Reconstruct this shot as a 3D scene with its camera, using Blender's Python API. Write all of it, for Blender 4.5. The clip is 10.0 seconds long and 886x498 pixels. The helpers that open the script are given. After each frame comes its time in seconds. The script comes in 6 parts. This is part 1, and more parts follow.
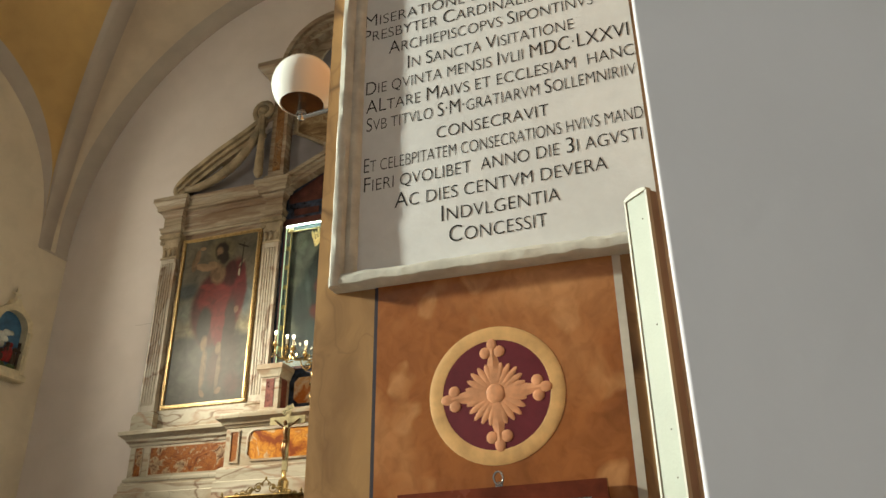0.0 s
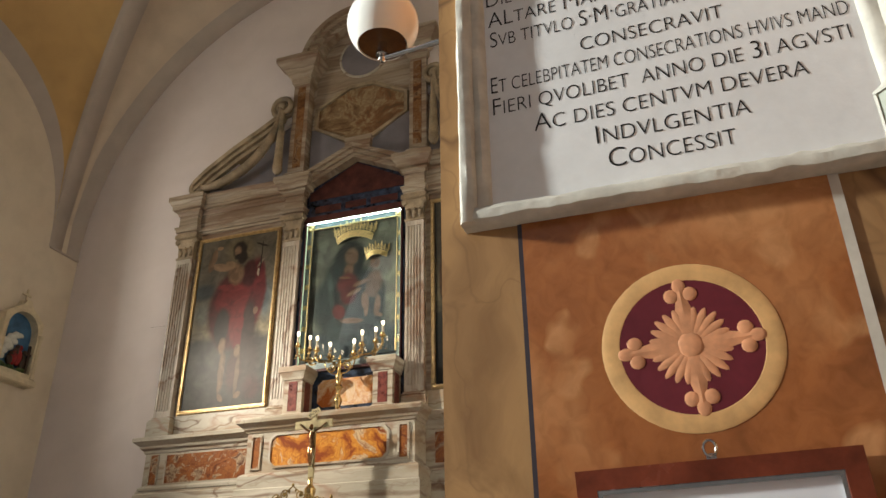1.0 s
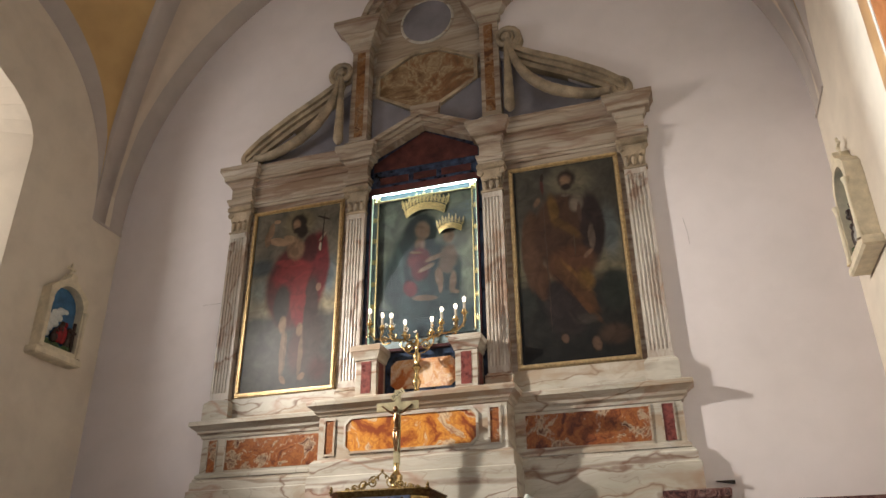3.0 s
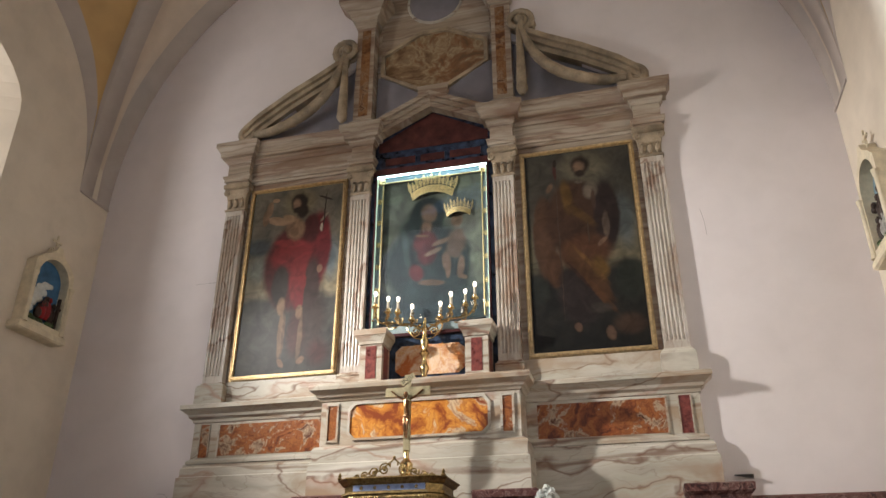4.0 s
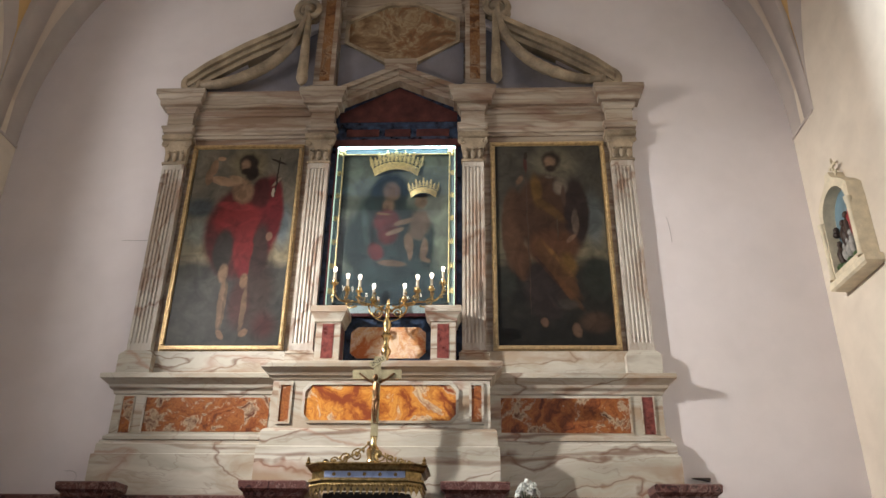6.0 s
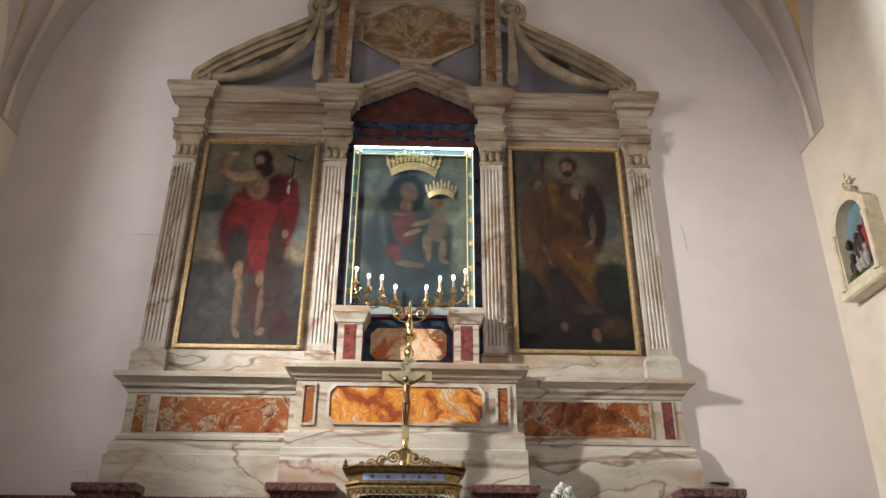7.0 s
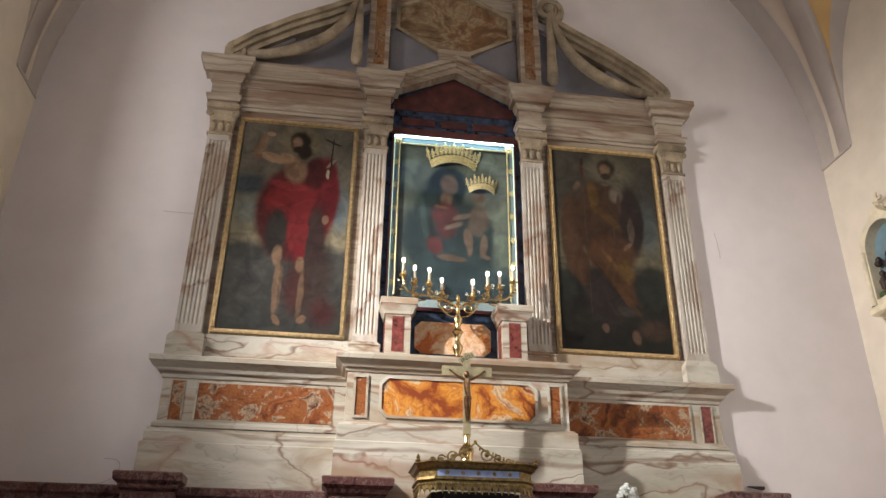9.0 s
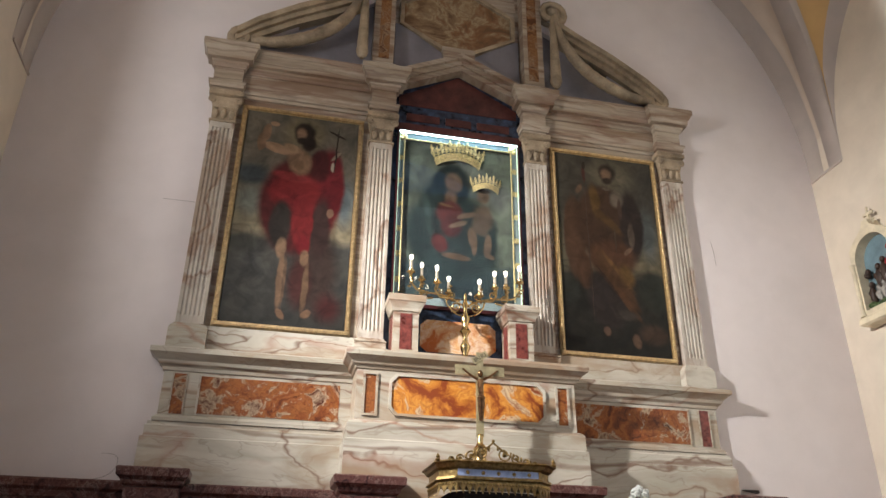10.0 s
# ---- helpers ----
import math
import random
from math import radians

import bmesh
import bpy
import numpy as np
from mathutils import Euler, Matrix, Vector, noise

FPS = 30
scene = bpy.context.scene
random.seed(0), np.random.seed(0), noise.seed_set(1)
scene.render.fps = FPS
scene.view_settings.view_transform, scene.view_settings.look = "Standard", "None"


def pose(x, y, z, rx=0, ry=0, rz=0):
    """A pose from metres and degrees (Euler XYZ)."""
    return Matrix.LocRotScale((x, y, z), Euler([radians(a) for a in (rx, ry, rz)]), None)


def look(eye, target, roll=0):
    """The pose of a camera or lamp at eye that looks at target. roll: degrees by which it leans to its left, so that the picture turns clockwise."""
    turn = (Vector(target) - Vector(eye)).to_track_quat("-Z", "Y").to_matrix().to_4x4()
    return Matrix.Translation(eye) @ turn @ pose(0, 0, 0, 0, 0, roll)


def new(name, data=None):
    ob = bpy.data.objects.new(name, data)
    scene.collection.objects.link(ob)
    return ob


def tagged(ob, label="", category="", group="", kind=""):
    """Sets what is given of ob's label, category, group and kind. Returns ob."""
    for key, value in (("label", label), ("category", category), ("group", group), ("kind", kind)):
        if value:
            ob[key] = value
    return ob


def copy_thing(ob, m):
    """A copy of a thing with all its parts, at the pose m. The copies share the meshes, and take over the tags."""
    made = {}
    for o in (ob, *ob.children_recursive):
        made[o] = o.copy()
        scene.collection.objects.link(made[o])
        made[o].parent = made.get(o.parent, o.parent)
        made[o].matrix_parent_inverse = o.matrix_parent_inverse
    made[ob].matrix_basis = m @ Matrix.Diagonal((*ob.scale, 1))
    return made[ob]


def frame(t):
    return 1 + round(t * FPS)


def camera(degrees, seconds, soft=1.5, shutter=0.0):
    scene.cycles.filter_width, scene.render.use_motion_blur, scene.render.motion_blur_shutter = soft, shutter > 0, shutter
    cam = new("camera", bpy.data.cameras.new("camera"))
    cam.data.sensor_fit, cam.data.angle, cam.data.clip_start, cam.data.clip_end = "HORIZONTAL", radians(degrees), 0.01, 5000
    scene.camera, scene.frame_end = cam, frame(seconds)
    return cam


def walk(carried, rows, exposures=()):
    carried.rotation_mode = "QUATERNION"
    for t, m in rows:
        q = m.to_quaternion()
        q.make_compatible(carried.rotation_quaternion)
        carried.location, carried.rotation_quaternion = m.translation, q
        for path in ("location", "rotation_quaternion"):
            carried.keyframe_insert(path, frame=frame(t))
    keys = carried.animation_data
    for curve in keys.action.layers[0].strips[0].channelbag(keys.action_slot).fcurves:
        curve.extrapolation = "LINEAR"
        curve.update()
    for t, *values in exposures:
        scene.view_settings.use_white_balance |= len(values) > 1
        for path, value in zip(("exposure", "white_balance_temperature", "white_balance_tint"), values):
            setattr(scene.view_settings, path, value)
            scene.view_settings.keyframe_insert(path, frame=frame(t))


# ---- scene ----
cam = camera(60.0, 10.0)
PATH = [
    (0, (3.715, -7.311, 1.471), (3.15, -5.587, 2.313), -0.7),
    (0.5, (3.499, -7.167, 1.461), (2.947, -5.451, 2.325), -0.7),
    (1, (3.295, -7.052, 1.461), (2.736, -5.342, 2.335), -0.8),
    (1.1, (3.242, -7.047, 1.463), (2.677, -5.338, 2.335), -1.2),
    (1.5, (3.019, -6.998, 1.464), (2.45, -5.293, 2.342), -0.8),
    (2, (2.781, -6.925, 1.466), (2.208, -5.222, 2.343), -0.7),
    (2.4, (2.585, -6.824, 1.474), (2.014, -5.109, 2.33), -0.5),
    (2.5, (2.538, -6.802, 1.475), (1.965, -5.095, 2.346), -0.6),
    (3.8, (1.858, -6.653, 1.449), (1.386, -4.912, 2.314), 0.1),
    (4, (1.777, -6.601, 1.437), (1.321, -4.859, 2.306), 0.1),
    (4.5, (1.52, -6.521, 1.453), (1.122, -4.762, 2.317), 0.3),
    (5, (1.215, -6.513, 1.451), (0.9, -4.738, 2.316), 0.5),
    (5.5, (0.975, -6.482, 1.449), (0.779, -4.689, 2.313), 0.6),
    (5.7, (0.864, -6.455, 1.437), (0.72, -4.656, 2.299), 0.7),
    (7, (0.032, -6.435, 1.446), (0.085, -4.634, 2.313), 0.4),
    (7.5, (-0.224, -6.362, 1.431), (-0.133, -4.562, 2.298), 0.4),
    (8, (-0.48, -6.299, 1.454), (-0.351, -4.5, 2.318), 0.5),
    (8.5, (-0.771, -6.304, 1.459), (-0.595, -4.508, 2.321), 0.7),
    (9, (-1.034, -6.245, 1.446), (-0.787, -4.458, 2.31), 0.8),
    (9.5, (-1.282, -6.128, 1.459), (-0.968, -4.352, 2.323), 0.8),
    (10, (-1.549, -6.092, 1.44), (-1.164, -4.331, 2.308), 0.8),
]
walk(cam, [(t, look(eye, target, roll)) for t, eye, target, roll in PATH],
     exposures=[(0, -0.1, 7350, -1), (0.5, -0.26, 7300, 1), (1.0, -0.2, 6800, 7), (2.0, -0.1, 6500, 11), (4.0, -0.03, 5950, 10), (10, 0.03, 5900, 10)])

# ---- world and lamps ----
world = bpy.data.worlds.new("world")
scene.world = world
world.use_nodes = True
_sky = world.node_tree.nodes.new("ShaderNodeTexSky")
_sky.sky_type = "NISHITA"
_sky.sun_disc = False
_sky.sun_elevation = radians(24)
_sky.sun_rotation = radians(250)
_bg = world.node_tree.nodes["Background"]
_bg.inputs[1].default_value = 0.1
world.node_tree.links.new(_sky.outputs[0], _bg.inputs[0])


def area_lamp(name, eye, target, w, h, watts, colour):
    data = bpy.data.lights.new(name, "AREA")
    data.shape, data.size, data.size_y, data.energy, data.color = "RECTANGLE", w, h, watts, colour
    ob = new(name, data)
    ob.matrix_world = look(eye, target)
    return ob


CX = -0.075          # axis of the chapel
BACK = 0.12          # the wall behind the altarpiece
WF = 0.0             # face of the back wall beside it
SPRING = 5.70        # springing of the vault
HALF = 3.90         # half width of the chapel
BAY = -2.87          # middle of the bay in depth

area_lamp("chapel_window_light", (-4.78, BAY, 5.30), (0.0, BAY, 5.3), 0.9, 1.5, 90, (1.0, 0.91, 0.80))
area_lamp("nave_window_light", (-6.95, -8.0, 5.0), (3.3, -5.7, 2.4), 0.4, 0.8, 3450, (0.94, 0.98, 0.98))
# added fill from behind the camera; no window or lamp is known there
area_lamp("nave_rear_light", (0.2, -13.4, 5.6), (0.0, 0.0, 4.0), 7.0, 3.6, 23, (0.84, 0.88, 1.0))
_spot = bpy.data.lights.new("altar_floodlight", "SPOT")
_spot.energy, _spot.color, _spot.shadow_soft_size = 1980, (1.0, 0.905, 0.785), 0.085
_spot.spot_size, _spot.spot_blend = radians(72), 1.0
new("altar_floodlight", _spot).matrix_world = look((-3.75, -2.55, 5.05), (2.8, 0.0, 2.5))

# ---- materials ----


def ramp(nt, stops):
    n = nt.nodes.new("ShaderNodeValToRGB")
    e = n.color_ramp.elements
    while len(e) < len(stops):
        e.new(0.5)
    for el, (p, c) in zip(e, stops):
        el.position, el.color = p, (*c, 1)
    return n


def base_mat(name, rough=0.6, metal=0.0):
    m = bpy.data.materials.new(name)
    m.use_nodes = True
    nt = m.node_tree
    b = nt.nodes["Principled BSDF"]
    b.inputs["Roughness"].default_value = rough
    b.inputs["Metallic"].default_value = metal
    b.inputs["Specular IOR Level"].default_value = 0.3
    return m, nt, b


def tex(nt, kind, scale, vec=None, detail=4.0, dist=0.0, rough=0.55):
    n = nt.nodes.new(kind)
    n.inputs["Scale"].default_value = scale
    if kind == "ShaderNodeTexNoise":
        n.inputs["Detail"].default_value, n.inputs["Distortion"].default_value = detail, dist
        n.inputs["Roughness"].default_value = rough
    if vec is not None:
        nt.links.new(vec, n.inputs["Vector"])
    return n


def coords(nt, scale=(1, 1, 1), warp=0.0, warp_scale=1.5):
    tc = nt.nodes.new("ShaderNodeTexCoord")
    mp = nt.nodes.new("ShaderNodeMapping")
    mp.inputs["Scale"].default_value = scale
    nt.links.new(tc.outputs["Object"], mp.inputs["Vector"])
    out = mp.outputs[0]
    if warp:
        nz = tex(nt, "ShaderNodeTexNoise", warp_scale, tc.outputs["Object"], 3)
        sub = nt.nodes.new("ShaderNodeVectorMath")
        sub.operation = "MULTIPLY_ADD"
        sub.inputs[1].default_value = (warp,) * 3
        nt.links.new(nz.outputs["Color"], sub.inputs[0])
        nt.links.new(out, sub.inputs[2])
        out = sub.outputs[0]
    return out


def mix(nt, fac, a, b, mode="MIX"):
    n = nt.nodes.new("ShaderNodeMix")
    n.data_type, n.blend_type = "RGBA", mode
    for s, v in ((n.inputs[0], fac), (n.inputs[6], a), (n.inputs[7], b)):
        if hasattr(v, "links") or hasattr(v, "is_linked"):
            nt.links.new(v, s)
        elif isinstance(v, tuple):
            s.default_value = (*v, 1) if len(v) == 3 else v
        else:
            s.default_value = v
    return n.outputs[2]


def bump(nt, b, height, strength=0.2, dist=0.01):
    n = nt.nodes.new("ShaderNodeBump")
    n.inputs["Strength"].default_value, n.inputs["Distance"].default_value = strength, dist
    nt.links.new(height, n.inputs["Height"])
    nt.links.new(n.outputs[0], b.inputs["Normal"])


def plain(name, c, rough=0.6, metal=0.0, var=0.12, scale=9.0, relief=0.08, fine=70.0):
    """Paint, plaster, stone or metal: a colour with clouds, grain and slight relief."""
    m, nt, b = base_mat(name, rough, metal)
    v = coords(nt)
    big = tex(nt, "ShaderNodeTexNoise", scale, v, 5)
    small = tex(nt, "ShaderNodeTexNoise", fine, v, 3)
    dark = tuple(x * (1 - var * 1.6) for x in c)
    light = tuple(min(1, x * (1 + var)) for x in c)
    r = ramp(nt, [(0.3, dark), (0.72, light)])
    nt.links.new(big.outputs["Fac"], r.inputs[0])
    g = ramp(nt, [(0.3, (1 - var * 0.6,) * 3), (0.7, (1, 1, 1))])
    nt.links.new(small.outputs["Fac"], g.inputs[0])
    nt.links.new(mix(nt, 1.0, r.outputs[0], g.outputs[0], "MULTIPLY"), b.inputs["Base Color"])
    rr = nt.nodes.new("ShaderNodeMapRange")
    rr.inputs[3].default_value, rr.inputs[4].default_value = max(0.03, rough - 0.1), min(1, rough + 0.1)
    nt.links.new(big.outputs["Fac"], rr.inputs[0])
    nt.links.new(rr.outputs[0], b.inputs["Roughness"])
    if relief:
        bump(nt, b, small.outputs["Fac"], relief, 0.006)
    return m


def plaster(name, c, stain, var=0.06, relief=0.12):
    """Painted plaster with broad stains, trowel marks and hairline unevenness."""
    m, nt, b = base_mat(name, 0.85)
    v = coords(nt)
    big = tex(nt, "ShaderNodeTexNoise", 0.55, v, 6, 0.6)
    mid = tex(nt, "ShaderNodeTexNoise", 3.2, v, 6, 0.3)
    fine = tex(nt, "ShaderNodeTexNoise", 55, v, 4)
    r = ramp(nt, [(0.34, stain), (0.6, c)])
    nt.links.new(big.outputs["Fac"], r.inputs[0])
    g = ramp(nt, [(0.25, (1 - var * 2,) * 3), (0.6, (1, 1, 1))])
    nt.links.new(mid.outputs["Fac"], g.inputs[0])
    nt.links.new(mix(nt, 1.0, r.outputs[0], g.outputs[0], "MULTIPLY"), b.inputs["Base Color"])
    add = nt.nodes.new("ShaderNodeMath")
    add.operation = "MULTIPLY_ADD"
    add.inputs[1].default_value = 3.0
    nt.links.new(mid.outputs["Fac"], add.inputs[0])
    nt.links.new(fine.outputs["Fac"], add.inputs[2])
    bump(nt, b, add.outputs[0], relief, 0.008)
    return m


def veined(name, ground, cloud, vein, squash=(1, 1, 3.2), freq=2.2, vein_width=0.035, rough=0.3, second=None, warp=0.55, amount=0.85, layers=0.0, stain=None):
    """Polished marble: drifting clouds, long wandering veins and faint hairlines."""
    m, nt, b = base_mat(name, rough)
    info = nt.nodes.new("ShaderNodeObjectInfo")
    tc = nt.nodes.new("ShaderNodeTexCoord")
    off = nt.nodes.new("ShaderNodeVectorMath")
    off.operation = "MULTIPLY_ADD"
    off.inputs[1].default_value = (9.0, 5.0, 7.0)
    nt.links.new(info.outputs["Random"], off.inputs[0])
    nt.links.new(tc.outputs["Object"], off.inputs[2])
    mp = nt.nodes.new("ShaderNodeMapping")
    mp.inputs["Scale"].default_value = squash
    nt.links.new(off.outputs[0], mp.inputs["Vector"])
    wn = tex(nt, "ShaderNodeTexNoise", 1.4, off.outputs[0], 4)
    wp = nt.nodes.new("ShaderNodeVectorMath")
    wp.operation = "MULTIPLY_ADD"
    wp.inputs[1].default_value = (warp, warp, warp * 2)
    nt.links.new(wn.outputs["Color"], wp.inputs[0])
    nt.links.new(mp.outputs[0], wp.inputs[2])
    v = wp.outputs[0]
    c1 = tex(nt, "ShaderNodeTexNoise", freq * 0.8, v, 6, 0.4)
    r1 = ramp(nt, [(0.3, cloud), (0.62, ground)])
    nt.links.new(c1.outputs["Fac"], r1.inputs[0])
    col = r1.outputs[0]

    def line(scale, width, colour, amount, col):
        n = tex(nt, "ShaderNodeTexNoise", scale, v, 3, 0.2, 0.45)
        d = nt.nodes.new("ShaderNodeMath")
        d.operation = "SUBTRACT"
        d.inputs[1].default_value = 0.5
        nt.links.new(n.outputs["Fac"], d.inputs[0])
        a = nt.nodes.new("ShaderNodeMath")
        a.operation = "ABSOLUTE"
        nt.links.new(d.outputs[0], a.inputs[0])
        k = ramp(nt, [(0.0, (amount,) * 3), (width, (0, 0, 0))])
        nt.links.new(a.outputs[0], k.inputs[0])
        return mix(nt, k.outputs[0], col, colour)

    col = line(freq * 0.5, vein_width * 0.6, vein, amount, col)
    col = line(freq * 1.4, vein_width * 0.5, vein, amount * 0.35, col)
    if second:
        col = line(freq * 0.35, vein_width * 0.8, second, 0.45, col)
    if layers:
        wv = tex(nt, "ShaderNodeTexWave", 0.62, mp.outputs[0])
        wv.bands_direction = "Z"
        wv.inputs["Distortion"].default_value, wv.inputs["Detail"].default_value = 9.0, 4.0
        wv.inputs["Detail Scale"].default_value, wv.inputs["Detail Roughness"].default_value = 0.9, 0.62
        k = ramp(nt, [(0.0, (layers,) * 3), (0.10, (0, 0, 0)), (0.42, (0, 0, 0)), (0.50, (layers * 0.4,) * 3), (0.56, (0, 0, 0)), (0.9, (layers * 0.2,) * 3)])
        nt.links.new(wv.outputs["Fac"], k.inputs[0])
        gate = tex(nt, "ShaderNodeTexNoise", 1.7, v, 3)
        gr = ramp(nt, [(0.42, (0.05, 0.05, 0.05)), (0.6, (1, 1, 1))])
        nt.links.new(gate.outputs["Fac"], gr.inputs[0])
        col = mix(nt, mix(nt, 1.0, k.outputs[0], gr.outputs[0], "MULTIPLY"), col, vein)
    if stain:
        sn = tex(nt, "ShaderNodeTexNoise", freq * 0.7, v, 7, 0.8, 0.62)
        sr = ramp(nt, [(0.47, (0, 0, 0)), (0.68, (0.85, 0.85, 0.85))])
        nt.links.new(sn.outputs["Fac"], sr.inputs[0])
        col = mix(nt, sr.outputs[0], col, stain)
    nt.links.new(col, b.inputs["Base Color"])
    return m


def agate(name, a, b_, c, d, scale=3.0, rough=0.28):
    """Strongly figured marble in flame-like patches."""
    m, nt, b = base_mat(name, rough)
    info = nt.nodes.new("ShaderNodeObjectInfo")
    tc = nt.nodes.new("ShaderNodeTexCoord")
    off = nt.nodes.new("ShaderNodeVectorMath")
    off.operation = "MULTIPLY_ADD"
    off.inputs[1].default_value = (7.0, 3.0, 9.0)
    nt.links.new(info.outputs["Random"], off.inputs[0])
    nt.links.new(tc.outputs["Object"], off.inputs[2])
    w = tex(nt, "ShaderNodeTexNoise", scale * 1.1, off.outputs[0], 5)
    wp = nt.nodes.new("ShaderNodeVectorMath")
    wp.operation = "MULTIPLY_ADD"
    wp.inputs[1].default_value = (0.4, 0.4, 0.4)
    nt.links.new(w.outputs["Color"], wp.inputs[0])
    nt.links.new(off.outputs[0], wp.inputs[2])
    n1 = tex(nt, "ShaderNodeTexNoise", scale, wp.outputs[0], 7, 2.2, 0.6)
    r = ramp(nt, [(0.36, a), (0.44, b_), (0.49, c), (0.53, b_), (0.57, d), (0.66, a)])
    nt.links.new(n1.outputs["Fac"], r.inputs[0])
    n2 = tex(nt, "ShaderNodeTexNoise", scale * 3.2, wp.outputs[0], 5, 1.2)
    k = ramp(nt, [(0.46, (0, 0, 0)), (0.5, (0.5, 0.5, 0.5)), (0.54, (0, 0, 0))])
    nt.links.new(n2.outputs["Fac"], k.inputs[0])
    nt.links.new(mix(nt, k.outputs[0], r.outputs[0], a), b.inputs["Base Color"])
    return m


def blotched(name, dark, mid, light, scale):
    """Varnished brushwork in soft overlapping blotches with a few streaks."""
    m, nt, b = base_mat(name, 0.24)
    v = coords(nt, (1, 1, 0.8), 0.12, 6.0)
    n1 = tex(nt, "ShaderNodeTexNoise", scale * 0.5, v, 3, 0.3, 0.5)
    r1 = ramp(nt, [(0.34, dark), (0.52, mid), (0.70, light)])
    nt.links.new(n1.outputs["Fac"], r1.inputs[0])
    n2 = tex(nt, "ShaderNodeTexVoronoi", scale * 2.0, v)
    n2.feature = "SMOOTH_F1"
    n2.inputs["Smoothness"].default_value = 0.6
    r2 = ramp(nt, [(0.26, (0.85, 0.85, 0.85)), (0.36, (0, 0, 0))])
    nt.links.new(n2.outputs["Distance"], r2.inputs[0])
    gate = tex(nt, "ShaderNodeTexNoise", scale * 0.8, v, 3)
    gr = ramp(nt, [(0.45, (0, 0, 0)), (0.54, (1, 1, 1))])
    nt.links.new(gate.outputs["Fac"], gr.inputs[0])
    col = mix(nt, mix(nt, 1.0, r2.outputs[0], gr.outputs[0], "MULTIPLY"), r1.outputs[0], light)
    n3 = tex(nt, "ShaderNodeTexNoise", scale * 7, v, 5, 0.5)
    r3 = ramp(nt, [(0.3, (0.78, 0.76, 0.74)), (0.62, (1, 1, 1))])
    nt.links.new(n3.outputs["Fac"], r3.inputs[0])
    nt.links.new(mix(nt, 1.0, col, r3.outputs[0], "MULTIPLY"), b.inputs["Base Color"])
    bump(nt, b, n3.outputs["Fac"], 0.08, 0.004)
    return m


def glow(name, c, strength):
    m, nt, b = base_mat(name, 0.4)
    b.inputs["Base Color"].default_value = (*c, 1)
    b.inputs["Emission Color"].default_value = (*c, 1)
    b.inputs["Emission Strength"].default_value = strength
    return m


M_WALL = plaster("lilac grey wall plaster", (0.735, 0.68, 0.68), (0.69, 0.635, 0.625), 0.03, 0.08)
M_CREAM = plaster("cream wall plaster", (0.67, 0.595, 0.49), (0.60, 0.525, 0.43))
M_NAVE = plaster("lilac grey nave plaster", (0.70, 0.665, 0.71), (0.655, 0.625, 0.665), 0.03, 0.04)
M_BAND = plaster("taupe vault band", (0.48, 0.425, 0.385), (0.42, 0.37, 0.335))
M_WEB = plaster("beige vault field", (0.62, 0.525, 0.425), (0.56, 0.47, 0.38))
M_OCHRE = plaster("ochre vault field", (0.58, 0.385, 0.165), (0.50, 0.33, 0.145))
# unseen shell of the nave, coloured dark so it throws little bounce light
M_SHELL = plaster("bounce-cutting dark shell", (0.19, 0.185, 0.19), (0.16, 0.155, 0.16))
# floor stays out of view; its grey is darkened against bounce light
M_FLOOR = plain("bounce-cutting floor grey", (0.17, 0.155, 0.145), 0.35, 0, 0.2, 3)
M_MARBLE = veined("cream veined marble", (0.56, 0.53, 0.455), (0.37, 0.345, 0.28), (0.15, 0.075, 0.045), (0.5, 1, 2.1), 2.0, 0.024, second=(0.30, 0.11, 0.055), warp=0.46, amount=0.85, layers=0.75, stain=(0.33, 0.235, 0.15))
M_MARBLE2 = veined("grey streaked marble", (0.43, 0.37, 0.295), (0.265, 0.21, 0.15), (0.13, 0.07, 0.045), (0.40, 1, 4.6), 2.2, 0.05, 0.40, second=(0.16, 0.06, 0.035), warp=0.30, amount=0.55, layers=0.38, stain=(0.20, 0.125, 0.08))
M_PILASTER = veined("pale fluted marble", (0.52, 0.48, 0.42), (0.37, 0.325, 0.27), (0.15, 0.075, 0.045), (1.5, 1, 0.75), 2.4, 0.045, stain=(0.26, 0.165, 0.11))
M_CARVED = plain("weathered carved marble", (0.38, 0.30, 0.205), 0.5, 0, 0.34, 4.5, 0.35, 60)
M_ORANGE = agate("orange flamed marble", (0.22, 0.05, 0.015), (0.50, 0.19, 0.03), (0.60, 0.28, 0.055), (0.58, 0.45, 0.28), 1.9)
M_RUST = agate("rust flamed marble", (0.085, 0.024, 0.011), (0.22, 0.064, 0.018), (0.30, 0.115, 0.032), (0.40, 0.30, 0.20), 2.8)
M_ONYX = agate("honey onyx", (0.13, 0.075, 0.04), (0.24, 0.16, 0.088), (0.32, 0.25, 0.155), (0.21, 0.105, 0.05), 1.5)
M_STRIP = agate("dull rust marble", (0.09, 0.034, 0.016), (0.19, 0.085, 0.034), (0.26, 0.14, 0.06), (0.30, 0.21, 0.13), 3.4)
M_AMBER = agate("amber marble", (0.45, 0.13, 0.03), (0.62, 0.40, 0.22), (0.66, 0.52, 0.38), (0.60, 0.34, 0.14), 1.7)
M_PORPHYRY = plain("dark red porphyry", (0.20, 0.055, 0.045), 0.3, 0, 0.35, 22, 0, 90)
M_LAPIS = plain("lapis blue stone", (0.036, 0.055, 0.10), 0.3, 0, 0.7, 12, 0, 60)
M_MAROON = plain("maroon marble", (0.085, 0.027, 0.023), 0.35, 0, 0.35, 8)
